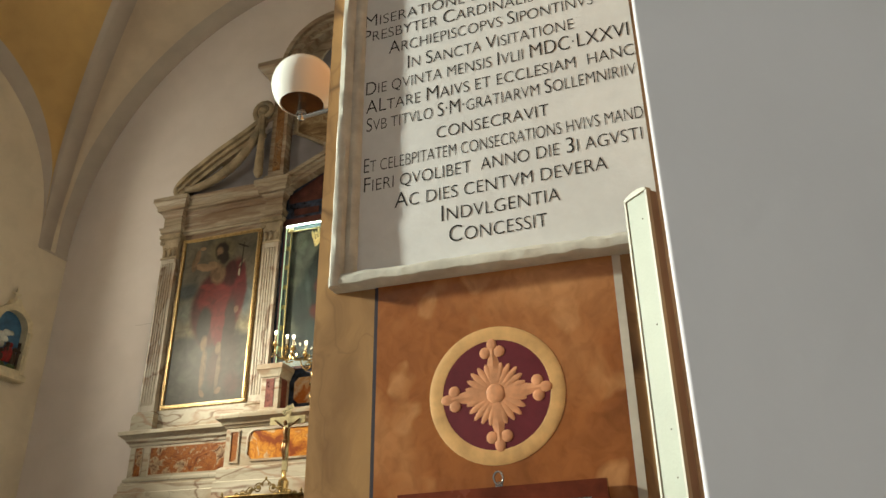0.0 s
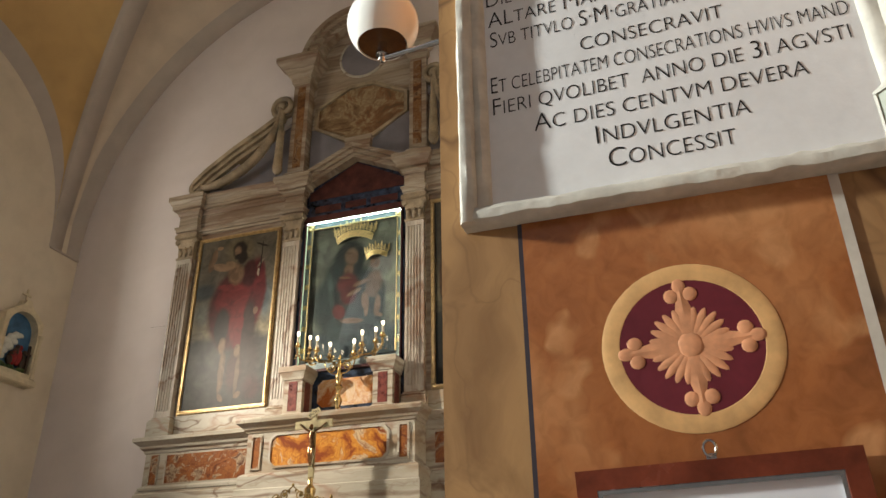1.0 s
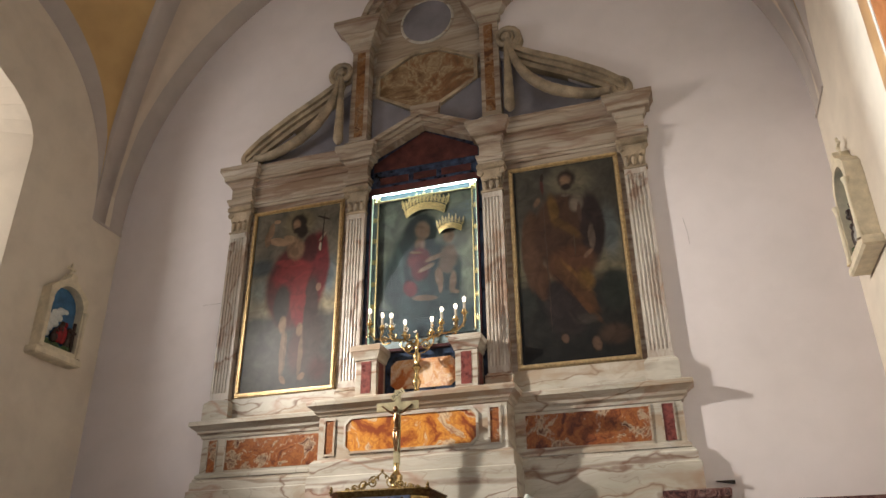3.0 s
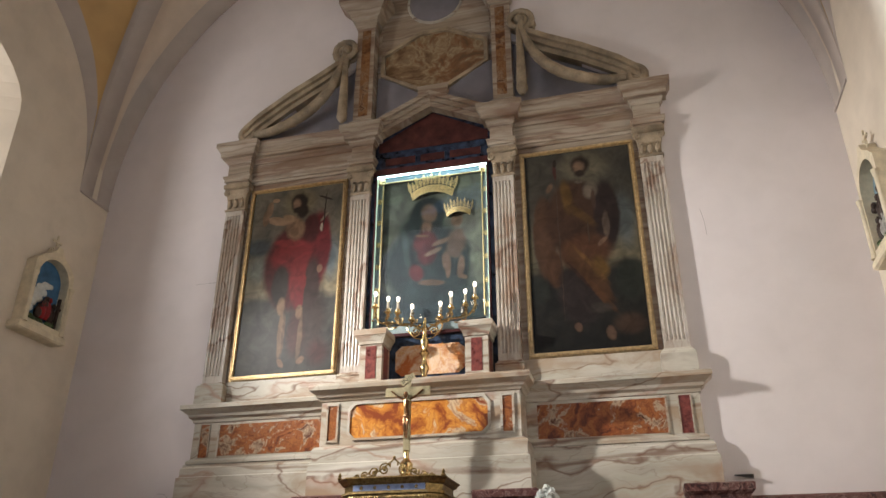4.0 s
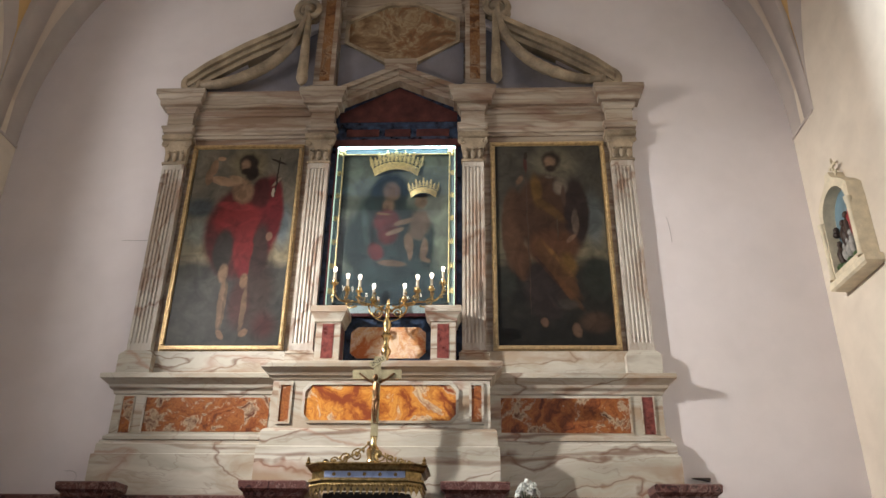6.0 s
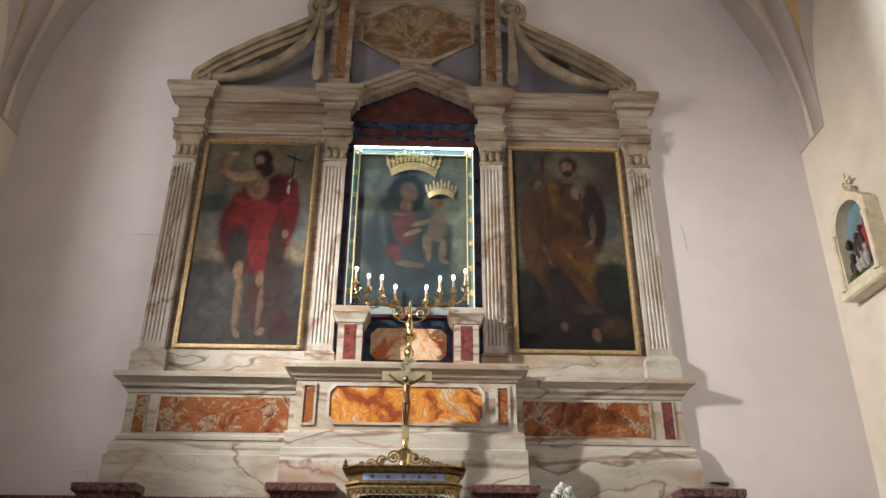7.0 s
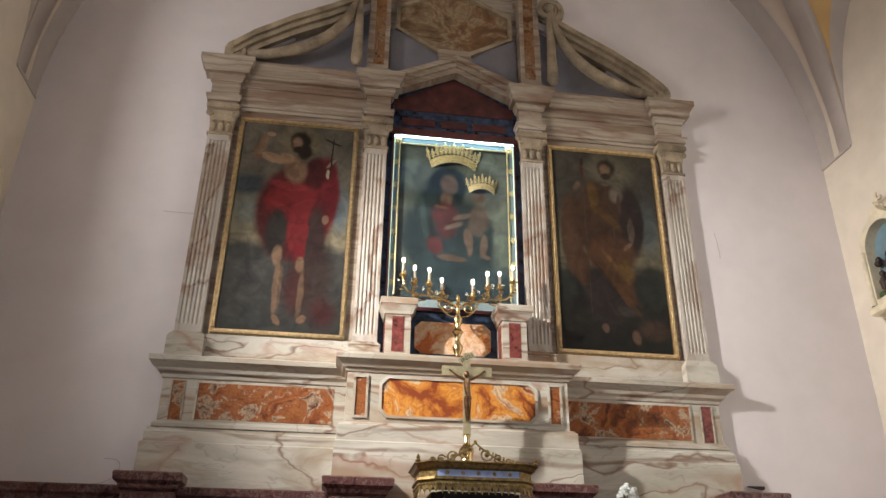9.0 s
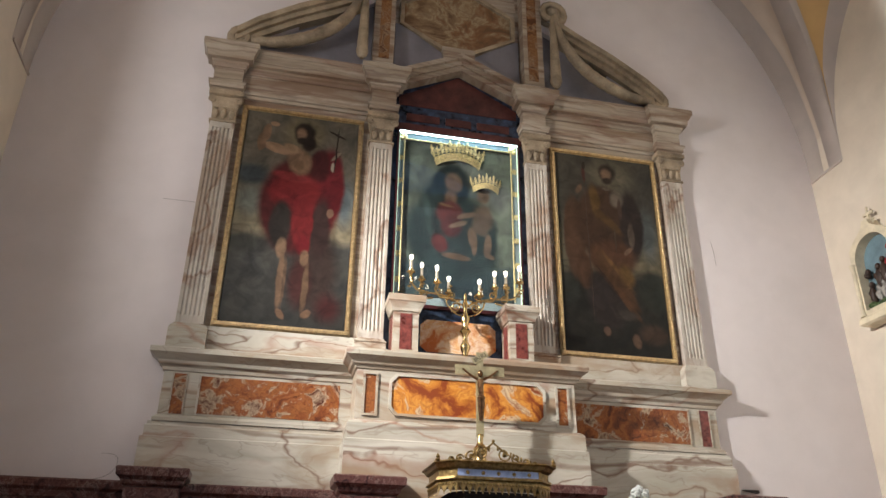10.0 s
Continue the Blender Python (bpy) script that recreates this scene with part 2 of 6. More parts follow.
M_GREY = plain("slate grey stone panel", (0.20, 0.19, 0.21), 0.5, 0, 0.12, 4)
M_RED = agate("mottled dark red marble", (0.035, 0.015, 0.015), (0.10, 0.038, 0.034), (0.15, 0.072, 0.062), (0.26, 0.17, 0.145), 6.5, 0.35)
M_GOLD = plain("gilded wood", (0.56, 0.41, 0.21), 0.36, 0.7, 0.2, 30, 0.2, 120)
M_GILT = plain("bright gilt metal", (0.82, 0.68, 0.33), 0.42, 0.45, 0.2, 40, 0.15, 120)
M_BRASS = plain("polished brass", (0.70, 0.52, 0.25), 0.2, 1.0, 0.15, 20, 0.05, 90)
M_BRONZE = plain("dark bronze", (0.20, 0.11, 0.055), 0.35, 0.9, 0.3, 40, 0.2, 120)
M_TARNISH = plain("tarnished gilt", (0.30, 0.21, 0.085), 0.38, 0.9, 0.35, 40, 0.2, 120)
M_ENAMEL = plain("pale blue enamel", (0.30, 0.38, 0.62), 0.3, 0, 0.12, 20)
M_DARK = plain("dark recess", (0.012, 0.010, 0.010), 0.7, 0, 0.2, 20)
M_CROSSWOOD = plain("pale gilt cross board", (0.46, 0.40, 0.24), 0.35, 0.45, 0.2, 20)
M_IVORY = plain("ivory plaster frame", (0.66, 0.58, 0.42), 0.6, 0, 0.12, 12, 0.15)
M_WHITEPAINT = plain("white limewash", (0.80, 0.80, 0.80), 0.55, 0, 0.05, 5, 0.15, 40)
M_CREAMPAINT = plain("chipped cream paint", (0.64, 0.61, 0.535), 0.55, 0, 0.12, 14, 0.45, 28)
M_INK = plain("black letter paint", (0.022, 0.02, 0.02), 0.6, 0, 0.3, 60)
M_PANEL = blotched("painted brown marbling", (0.16, 0.052, 0.022), (0.38, 0.135, 0.044), (0.58, 0.28, 0.12), 5.0)
M_TAN = veined("painted tan marbling", (0.46, 0.262, 0.112), (0.32, 0.175, 0.078), (0.11, 0.055, 0.03), (1.4, 1.4, 0.8), 3.0, 0.03, 0.32, stain=(0.22, 0.115, 0.05))
M_SALMON = blotched("painted orange marbling", (0.28, 0.10, 0.035), (0.42, 0.17, 0.06), (0.50, 0.24, 0.10), 3.6)
M_FLANK = blotched("painted brown flank marbling", (0.12, 0.055, 0.026), (0.22, 0.11, 0.052), (0.32, 0.175, 0.09), 3.6)
M_LINEPINK = plain("pink painted line", (0.42, 0.27, 0.20), 0.5)
M_LINEDARK = plain("dark painted line", (0.045, 0.035, 0.045), 0.5)
M_LINEPALE = plain("pale painted line", (0.62, 0.56, 0.48), 0.5)
M_YELLOW = plain("yellow gold paint", (0.74, 0.43, 0.18), 0.5, 0, 0.14, 16)
M_CRIMSON = plain("maroon paint", (0.15, 0.018, 0.028), 0.5, 0, 0.15, 12)
M_PEACH = plain("peach gold paint", (0.72, 0.33, 0.17), 0.5, 0, 0.16, 18)
M_MAHOGANY = plain("mahogany varnish", (0.20, 0.045, 0.022), 0.25, 0, 0.3, 10)
M_PAPER = plain("white paper", (0.74, 0.75, 0.80), 0.6, 0, 0.03, 6, 0)
M_CHROME = plain("chrome", (0.62, 0.60, 0.58), 0.15, 1.0, 0.05, 20, 0)
M_IRON = plain("dark metal", (0.05, 0.04, 0.035), 0.4, 0.8, 0.3, 20)
M_DUCT = plain("greenish speaker grille", (0.37, 0.39, 0.33), 0.5, 0, 0.06, 8, 0.1, 160)
M_DUCTSIDE = plain("pinkish grey enamel", (0.29, 0.22, 0.19), 0.45, 0, 0.06, 6, 0)
M_SPKRAIL = plain("off-white enamel", (0.50, 0.48, 0.42), 0.4, 0, 0.06, 8, 0)
M_PIPE = plain("gold painted pipe", (0.50, 0.30, 0.08), 0.35, 0.3, 0.3, 14)
M_GLOBE = plain("opal glass", (0.80, 0.80, 0.76), 0.12, 0, 0.02, 4, 0)
M_AMBERGLASS = plain("brown lamp inside", (0.10, 0.045, 0.015), 0.2, 0, 0.3, 8, 0)
M_CANDLE = plain("ivory candle sleeve", (0.50, 0.44, 0.34), 0.5, 0, 0.05, 20, 0)
M_PETAL = plain("white petals", (0.62, 0.64, 0.61), 0.6, 0, 0.08, 40)
M_LEAF = plain("green leaf", (0.06, 0.10, 0.035), 0.5, 0, 0.3, 20)
M_WIRE = plain("grey wire", (0.20, 0.17, 0.165), 0.5)
M_BULB = glow("warm bulb", (1.0, 0.84, 0.64), 6.0)
M_LED = glow("cool led strip", (0.76, 0.98, 0.97), 22.0)
M_CASEWHITE = plain("pale blue green case lining", (0.27, 0.34, 0.34), 0.3, 0, 0.05, 10, 0)
M_CASEBLUE = plain("grey blue case lining", (0.085, 0.125, 0.15), 0.3, 0, 0.08, 10, 0)
M_SIDELED = glow("pale green side light", (0.78, 1.0, 0.70), 0.9)
M_REDTRIM = plain("dark red painted trim", (0.05, 0.013, 0.014), 0.4)

M_GLASS, _nt, _b = base_mat("clear glass", 0.02)
_nt.nodes.remove(_b)
_tr = _nt.nodes.new("ShaderNodeBsdfTransparent")
_gl = _nt.nodes.new("ShaderNodeBsdfGlossy")
_gl.inputs["Roughness"].default_value = 0.02
_fr = _nt.nodes.new("ShaderNodeFresnel")
_fr.inputs[0].default_value = 1.5
_mx = _nt.nodes.new("ShaderNodeMixShader")
_nt.links.new(_fr.outputs[0], _mx.inputs[0])
_nt.links.new(_tr.outputs[0], _mx.inputs[1])
_nt.links.new(_gl.outputs[0], _mx.inputs[2])
_nt.links.new(_mx.outputs[0], _nt.nodes["Material Output"].inputs[0])


class Canvas:
    """Oil paint as soft shapes laid over one another, in units of the half width and half height."""

    def __init__(self, name, w, h, top, middle, low, horizon, drop=0.0):
        self.mat, self.nt, self.b = base_mat(name, 0.42)
        self.b.inputs["Specular IOR Level"].default_value = 0.22
        nt = self.nt
        tc = nt.nodes.new("ShaderNodeTexCoord")
        mp = nt.nodes.new("ShaderNodeMapping")
        mp.inputs["Scale"].default_value = (2 / w, 1, 2 / h)
        nt.links.new(tc.outputs["Object"], mp.inputs["Vector"])
        nz = tex(nt, "ShaderNodeTexNoise", 5.0, tc.outputs["Object"], 4)
        wp = nt.nodes.new("ShaderNodeVectorMath")
        wp.operation = "MULTIPLY_ADD"
        wp.inputs[1].default_value = (0.08, 0, 0.04)
        nt.links.new(nz.outputs["Color"], wp.inputs[0])
        nt.links.new(mp.outputs[0], wp.inputs[2])
        nz2 = tex(nt, "ShaderNodeTexNoise", 17.0, tc.outputs["Object"], 3)
        wp2 = nt.nodes.new("ShaderNodeVectorMath")
        wp2.operation = "MULTIPLY_ADD"
        wp2.inputs[1].default_value = (0.03, 0, 0.015)
        nt.links.new(nz2.outputs["Color"], wp2.inputs[0])
        nt.links.new(wp.outputs[0], wp2.inputs[2])
        wp = wp2
        sh = nt.nodes.new("ShaderNodeVectorMath")
        sh.operation = "SUBTRACT"
        sh.inputs[1].default_value = (0.055, 0, 0.0275 - drop)
        nt.links.new(wp.outputs[0], sh.inputs[0])
        self.v = sh.outputs[0]
        sx = nt.nodes.new("ShaderNodeSeparateXYZ")
        nt.links.new(self.v, sx.inputs[0])
        mr = nt.nodes.new("ShaderNodeMapRange")
        mr.inputs[1].default_value, mr.inputs[2].default_value = -1, 1
        nt.links.new(sx.outputs[2], mr.inputs[0])
        hz = (horizon + 1) / 2
        r = ramp(nt, [(0.0, tuple(x * 0.6 for x in low)), (hz - 0.03, low), (hz + 0.03, middle), (min(0.95, hz + 0.3), top), (1.0, top)])
        nt.links.new(mr.outputs[0], r.inputs[0])
        cl = tex(nt, "ShaderNodeTexNoise", 4.0, tc.outputs["Object"], 5)
        g = ramp(nt, [(0.3, (0.6, 0.6, 0.62)), (0.7, (1.25, 1.2, 1.1))])
        nt.links.new(cl.outputs["Fac"], g.inputs[0])
        self.col = mix(nt, 1.0, r.outputs[0], g.outputs[0], "MULTIPLY")

    def blob(self, u, v, ru, rv, colour, soft=0.35, turn=0.0):
        nt = self.nt
        mp = nt.nodes.new("ShaderNodeMapping")
        mp.vector_type = "TEXTURE"
        mp.inputs["Location"].default_value = (u, 0, v)
        mp.inputs["Rotation"].default_value = (0, radians(turn), 0)
        mp.inputs["Scale"].default_value = (ru, 1000, rv)
        nt.links.new(self.v, mp.inputs["Vector"])
        ln = nt.nodes.new("ShaderNodeVectorMath")
        ln.operation = "LENGTH"
        nt.links.new(mp.outputs[0], ln.inputs[0])
        mr = nt.nodes.new("ShaderNodeMapRange")
        mr.interpolation_type = "SMOOTHSTEP"
        mr.inputs[1].default_value, mr.inputs[2].default_value = 1 + soft * 0.25, 1 - soft * 0.55
        nt.links.new(ln.outputs["Value"], mr.inputs[0])
        self.col = mix(nt, mr.outputs[0], self.col, colour)
        return self

    def done(self):
        nt = self.nt
        va = tex(nt, "ShaderNodeTexNoise", 7.0, coords(nt), 6, 1.0)
        vr = ramp(nt, [(0.32, (0.50, 0.49, 0.47)), (0.66, (1.0, 0.98, 0.94))])
        nt.links.new(va.outputs["Fac"], vr.inputs[0])
        self.col = mix(nt, 1.0, self.col, vr.outputs[0], "MULTIPLY")
        nt.links.new(self.col, self.b.inputs["Base Color"])
        n = tex(nt, "ShaderNodeTexNoise", 160, coords(nt), 2)
        bump(nt, self.b, n.outputs["Fac"], 0.12, 0.003)
        return self.mat


# ---- mesh helpers ----


def thing(name, at, label, category, group="", kind=""):
    ob = new(name)
    ob.location = at
    ob.empty_display_size = 0.1
    return tagged(ob, label, category, group, kind)


def part(name, bm, mats, parent, label="", smooth=False, soften=0.0, at=None):
    if soften:
        es = [e for e in bm.edges if len(e.link_faces) == 2 and e.calc_face_angle(0) > 0.6]
        bmesh.ops.bevel(bm, geom=es, offset=soften, segments=1, affect="EDGES", clamp_overlap=True)
    bmesh.ops.recalc_face_normals(bm, faces=bm.faces[:])
    me = bpy.data.meshes.new(name)
    bm.to_mesh(me)
    bm.free()
    for m in mats if isinstance(mats, (list, tuple)) else [mats]:
        me.materials.append(m)
    if smooth:
        me.polygons.foreach_set("use_smooth", [True] * len(me.polygons))
        me.set_sharp_from_angle(angle=radians(42))
    ob = new(name, me)
    ob.parent = parent
    if at is not None:
        ob.location = at
    if label:
        tagged(ob, label)
    return ob


def solid(name, bm, mats, label, category, group="", kind="structure", smooth=False, soften=0.0):
    return tagged(part(name, bm, mats, None, "", smooth, soften), label, category, group, kind)


def box(bm, x0, x1, y0, y1, z0, z1, mat=0):
    vs = [bm.verts.new((x, y, z)) for z in (z0, z1) for x, y in ((x0, y0), (x1, y0), (x1, y1), (x0, y1))]
    for f in ((0, 3, 2, 1), (4, 5, 6, 7), (0, 1, 5, 4), (1, 2, 6, 5), (2, 3, 7, 6), (3, 0, 4, 7)):
        bm.faces.new([vs[i] for i in f]).material_index = mat
    return bm


def boxed(*a):
    return box(bmesh.new(), *a)


def prism(bm, pts, y0, y1, mat=0):
    """A polygon in x and z, drawn out in y."""
    a = [bm.verts.new((x, y0, z)) for x, z in pts]
    b = [bm.verts.new((x, y1, z)) for x, z in pts]
    n = len(pts)
    bm.faces.new(a).material_index = mat
    bm.faces.new(b[::-1]).material_index = mat
    for i in range(n):
        bm.faces.new((a[i], b[i], b[(i + 1) % n], a[(i + 1) % n])).material_index = mat
    return bm


def ring(bm, outer, inner, y0, y1):
    """A flat frame between two outlines of as many points each, in x and z."""
    n = len(outer)
    rows = [[bm.verts.new((x, y, z)) for x, z in o] for o, y in ((outer, y0), (inner, y0), (inner, y1), (outer, y1))]
    for i in range(n):
        j = (i + 1) % n
        for k in range(4):
            a, b = rows[k], rows[(k + 1) % 4]
            bm.faces.new((a[i], a[j], b[j], b[i]))
    return bm


def stack(bm, x0, x1, y0, y1, profile):
    """A block with mouldings on its front and its two ends: rows of how far it stands out, and height."""
    prev = None
    for d, z in profile:
        row = [bm.verts.new(p) for p in ((x0 - d, y1, z), (x0 - d, y0 - d, z), (x1 + d, y0 - d, z), (x1 + d, y1, z))]
        if prev:
            for i in range(4):
                bm.faces.new((prev[i], prev[(i + 1) % 4], row[(i + 1) % 4], row[i]))
        else:
            bm.faces.new(row[::-1])
        prev = row
    bm.faces.new(prev)
    return bm


def lathe(bm, profile, c=(0, 0, 0), seg=20):
    rows = []
    for r, z in profile:
        rows.append([bm.verts.new((c[0] + r * math.cos(2 * math.pi * i / seg), c[1] + r * math.sin(2 * math.pi * i / seg), c[2] + z)) for i in range(seg)])
    for a, b in zip(rows, rows[1:]):
        for i in range(seg):
            bm.faces.new((a[i], a[(i + 1) % seg], b[(i + 1) % seg], b[i]))
    bm.faces.new(rows[0][::-1])
    bm.faces.new(rows[-1])
    return bm


def tube(bm, pts, radii, seg=8):
    pts = [Vector(p) for p in pts]
    if not isinstance(radii, (list, tuple)):
        radii = [radii] * len(pts)
    side = None
    rows = []
    for i, p in enumerate(pts):
        d = (pts[min(i + 1, len(pts) - 1)] - pts[max(i - 1, 0)]).normalized()
        if side is None:
            side = d.orthogonal().normalized()
        side = (side - d * side.dot(d)).normalized()
        up = d.cross(side)
        rows.append([bm.verts.new(p + (side * math.cos(2 * math.pi * k / seg) + up * math.sin(2 * math.pi * k / seg)) * radii[i]) for k in range(seg)])
    for a, b in zip(rows, rows[1:]):
        for k in range(seg):
            bm.faces.new((a[k], a[(k + 1) % seg], b[(k + 1) % seg], b[k]))
    bm.faces.new(rows[0][::-1])
    bm.faces.new(rows[-1])
    return bm


def curve(pts, n=8):
    """A smooth line through points."""
    p = [Vector(q) for q in pts]
    p = [2 * p[0] - p[1]] + p + [2 * p[-1] - p[-2]]
    out = []
    for i in range(1, len(p) - 2):
        for k in range(n):
            t = k / n
            out.append(0.5 * (2 * p[i] + (p[i + 1] - p[i - 1]) * t + (2 * p[i - 1] - 5 * p[i] + 4 * p[i + 1] - p[i + 2]) * t * t
                              + (3 * p[i] - p[i - 1] - 3 * p[i + 1] + p[i + 2]) * t ** 3))
    return out + [p[-2]]


def ball(bm, c, r, squash=(1, 1, 1), u=12, v=8):
    m = Matrix.Translation(c) @ Matrix.Diagonal((r * squash[0], r * squash[1], r * squash[2], 1))
    bmesh.ops.create_uvsphere(bm, u_segments=u, v_segments=v, radius=1, matrix=m)
    return bm


def spiral(cx, cz, r, turns, y, start=0.0, way=1, n=26):
    out = []
    for i in range(n):
        t = i / (n - 1)
        a = start + way * turns * 2 * math.pi * t
        q = r * (1 - 0.82 * t)
        out.append((cx + q * math.cos(a), y, cz + q * math.sin(a)))
    return out


# ---- the chapel ----


def arch_wall(bm, x_in, x_out, y0, y1, z1, hole_in, hole_out):
    """A wall across x with an arched, splayed opening; hole: (middle y, half width, sill, springing, rise)."""
    def outline(h):
        yc, w, sill, sp, rise = h
        pts = [(yc - w, sill)] + [(yc - w * math.cos(math.pi * i / 16), sp + rise * math.sin(math.pi * i / 16)) for i in range(17)] + [(yc + w, sill)]
        return pts
    rows = []
    for x, h in ((x_in, hole_in), (x_out, hole_out)):
        o = outline(h)
        inner = [bm.verts.new((x, y, z)) for y, z in o]
        outer = [bm.verts.new((x, y0, 0))] + [bm.verts.new((x, y0 if i < 3 else y1 if i > 13 else y, z1 if 3 <= i <= 13 else z)) for i, (y, z) in enumerate(o[1:18])] + [bm.verts.new((x, y1, 0))]
        for i in range(18):
            bm.faces.new((inner[i], inner[i + 1], outer[i + 1], outer[i]))
        bm.faces.new((inner[18], inner[0], outer[0], outer[18]))
        rows.append(inner)
    a, b = rows
    for i in range(19):
        bm.faces.new((a[i], a[(i + 1) % 19], b[(i + 1) % 19], b[i]))
    return bm


XL, XR = CX - HALF, CX + HALF


def back_wall():
    """The end wall, with a shallow recess in which the altarpiece is set."""
    bm = boxed(XL - 0.9, XR + 0.9, BACK, BACK + 0.6, 0, 10.2)
    half = [(2.28, 0.0), (2.28, 6.26), (2.08, 6.42), (1.02, 7.12), (0.88, 7.2), (0.88, 7.94)]
    arch = [(0.83 * math.cos(math.pi * i / 20), 7.94 + 0.83 * math.sin(math.pi * i / 20)) for i in range(21)]
    cut = [(CX + x, z) for x, z in half + arch] + [(CX - x, z) for x, z in half[::-1]]
    prism(bm, [(XL - 0.9, 0.0), (XL - 0.9, 10.2), (XR + 0.9, 10.2), (XR + 0.9, 0.0)] + cut, WF, BACK + 0.01)
    return bm


solid("wall_back", back_wall(), M_WALL, "lilac grey plastered wall behind the altarpiece", "wall")
solid("wall_left", arch_wall(bmesh.new(), XL, XL - 0.9, -5.3, BACK, 8.4, (BAY, 1.36, 4.1, 6.05, 0.72), (BAY, 0.55, 4.5, 5.95, 0.45)), M_CREAM,
      "cream plastered side wall with a deep splayed arched window", "wall")
solid("wall_right", boxed(XR, XR + 0.9, -4.95, BACK, 0, 8.4), M_CREAM, "cream plastered side wall of the chapel", "wall")
solid("floor", boxed(-8, 8, -14.5, 1, -0.3, 0), M_FLOOR, "unseen grey church floor, darkened to cut bounce light", "floor")

RISE = HALF + 0.03


def barrel(dx):
    return SPRING + RISE * math.sqrt(max(0, 1 - (dx / HALF) ** 2))


def groin_y(dx):
    """Half depth of the side field at this distance from the axis."""
    return 2.37 * dx / HALF


def side_arch(u):
    return SPRING + 2.15 * max(0, 1 - abs(u) ** 2.4) ** (1 / 2.2)


def vault():
    """One sheet: the barrel's two end fields and the two side fields, each with taupe bands along its edges."""
    bm = bmesh.new()
    N = 56

    def strip(rows, mats):
        vs = [[bm.verts.new(p) for p in r] for r in rows]
        for a, b in zip(vs, vs[1:]):
            for i, m in enumerate(mats):
                try:
                    f = bm.faces.new((a[i], a[i + 1], b[i + 1], b[i]))
                    f.material_index, f.smooth = m, True
                except ValueError:
                    pass

    for end in (1, -1):
        rows = []
        edge = WF if end > 0 else -5.6
        for i in range(2 * N + 1):
            a = math.pi * i / (2 * N)
            dx = -HALF * math.cos(a)
            z = barrel(dx)
            g = BAY + end * groin_y(abs(dx))
            width = abs(edge - g)
            b1 = min(0.27, width * 0.42)
            b2 = min(0.24, width * 0.42)
            q = [edge, edge - end * b1, edge - end * (b1 + 0.001), g + end * (b2 + 0.001), g + end * b2, g]
            lift = (0.0, 0.0, 0.022, 0.022, 0.0, 0.0)
            n = Vector((-dx / HALF, 0, -(z - SPRING) / RISE)).normalized()
            rows.append([Vector((CX + dx, y, z)) - n * l for y, l in zip(q, lift)])
        strip(rows, (0, 0, 1, 0, 0))
    for side in (1, -1):
        rows = []
        for i in range(2 * N + 1):
            u = -math.cos(math.pi * i / (2 * N))
            y = BAY + 2.37 * u
            dg = HALF * abs(u)
            zg, zw = barrel(dg), side_arch(u)
            w = math.hypot(HALF - dg, zg - zw)
            b = min(0.20 / max(w, 1e-4), 0.46)

            def at(s, l=0.0):
                x = HALF + (dg - HALF) * s
                z = zw + (zg - zw) * s + 0.25 * math.sin(math.pi * s) * (1 - abs(u)) + l
                return Vector((CX + side * x, y, z))
            rows.append([at(0), at(b), at(b + 0.002, 0.02), at(1 - b - 0.002, 0.02), at(1 - b), at(1)])
        strip(rows, (0, 0, 2, 0, 0))
    return bm


solid("ceiling", vault(), [M_BAND, M_WEB, M_OCHRE], "groin vault with ochre and beige fields and taupe bands", "vault")
for _s, _x in ((1, XL), (-1, XR)):
    solid("trim", boxed(min(_x, _x + _s * 0.014), max(_x, _x + _s * 0.014), -0.48, WF, SPRING - 0.012, SPRING + 0.012), M_BAND, "thin plaster fillet at the springing of the vault", "trim", soften=0.003)

# the opening towards the nave, its piers and the nave's plain unseen shell
PX, PF, PB = 2.85, -5.70, -4.95
XB, YC = 3.712, -6.61   # the edge between the nave wall's flank and front
XF = 3.805              # where the splayed flank meets the pier


def flank_x(y):
    return XB + (XF - XB) * (y - YC) / (PF - YC)


solid("pier_right", boxed(PX, XR + 0.9, PF, PB, 0, 6.0), M_TAN, "pier painted as tan veined marble", "pier", soften=0.008)
solid("pier_left", boxed(XL - 0.9, CX - 2.925, PF, PB, 0, 6.0), M_TAN, "pier painted as tan veined marble", "pier", soften=0.008)


def chancel_arch():
    bm = bmesh.new()
    c, r = CX, 2.925
    pts = [(c - r * math.cos(math.pi * i / 24), 6.0 + r * math.sin(math.pi * i / 24)) for i in range(25)]
    top = [(min(max(x, -9), 9) if 0 < i < 24 else (-8 if i == 0 else 8), 10.4) for i, (x, z) in enumerate(pts)]
    rows = [[bm.verts.new((x, y, z)) for x, z in q] for y in (PF + 0.02, PB - 0.02) for q in (pts, top)]
    for a, b in ((rows[0], rows[1]), (rows[2], rows[3]), (rows[0], rows[2])):
        for i in range(24):
            bm.faces.new((a[i], a[i + 1], b[i + 1], b[i]))
    for row in (0, 2):
        y = PF + 0.02 if row == 0 else PB - 0.02
        for k, x in ((0, -8), (24, 8)):
            p = bm.verts.new((x, y, 6.0))
            bm.faces.new((rows[row][k], rows[row + 1][k], p))
    return bm


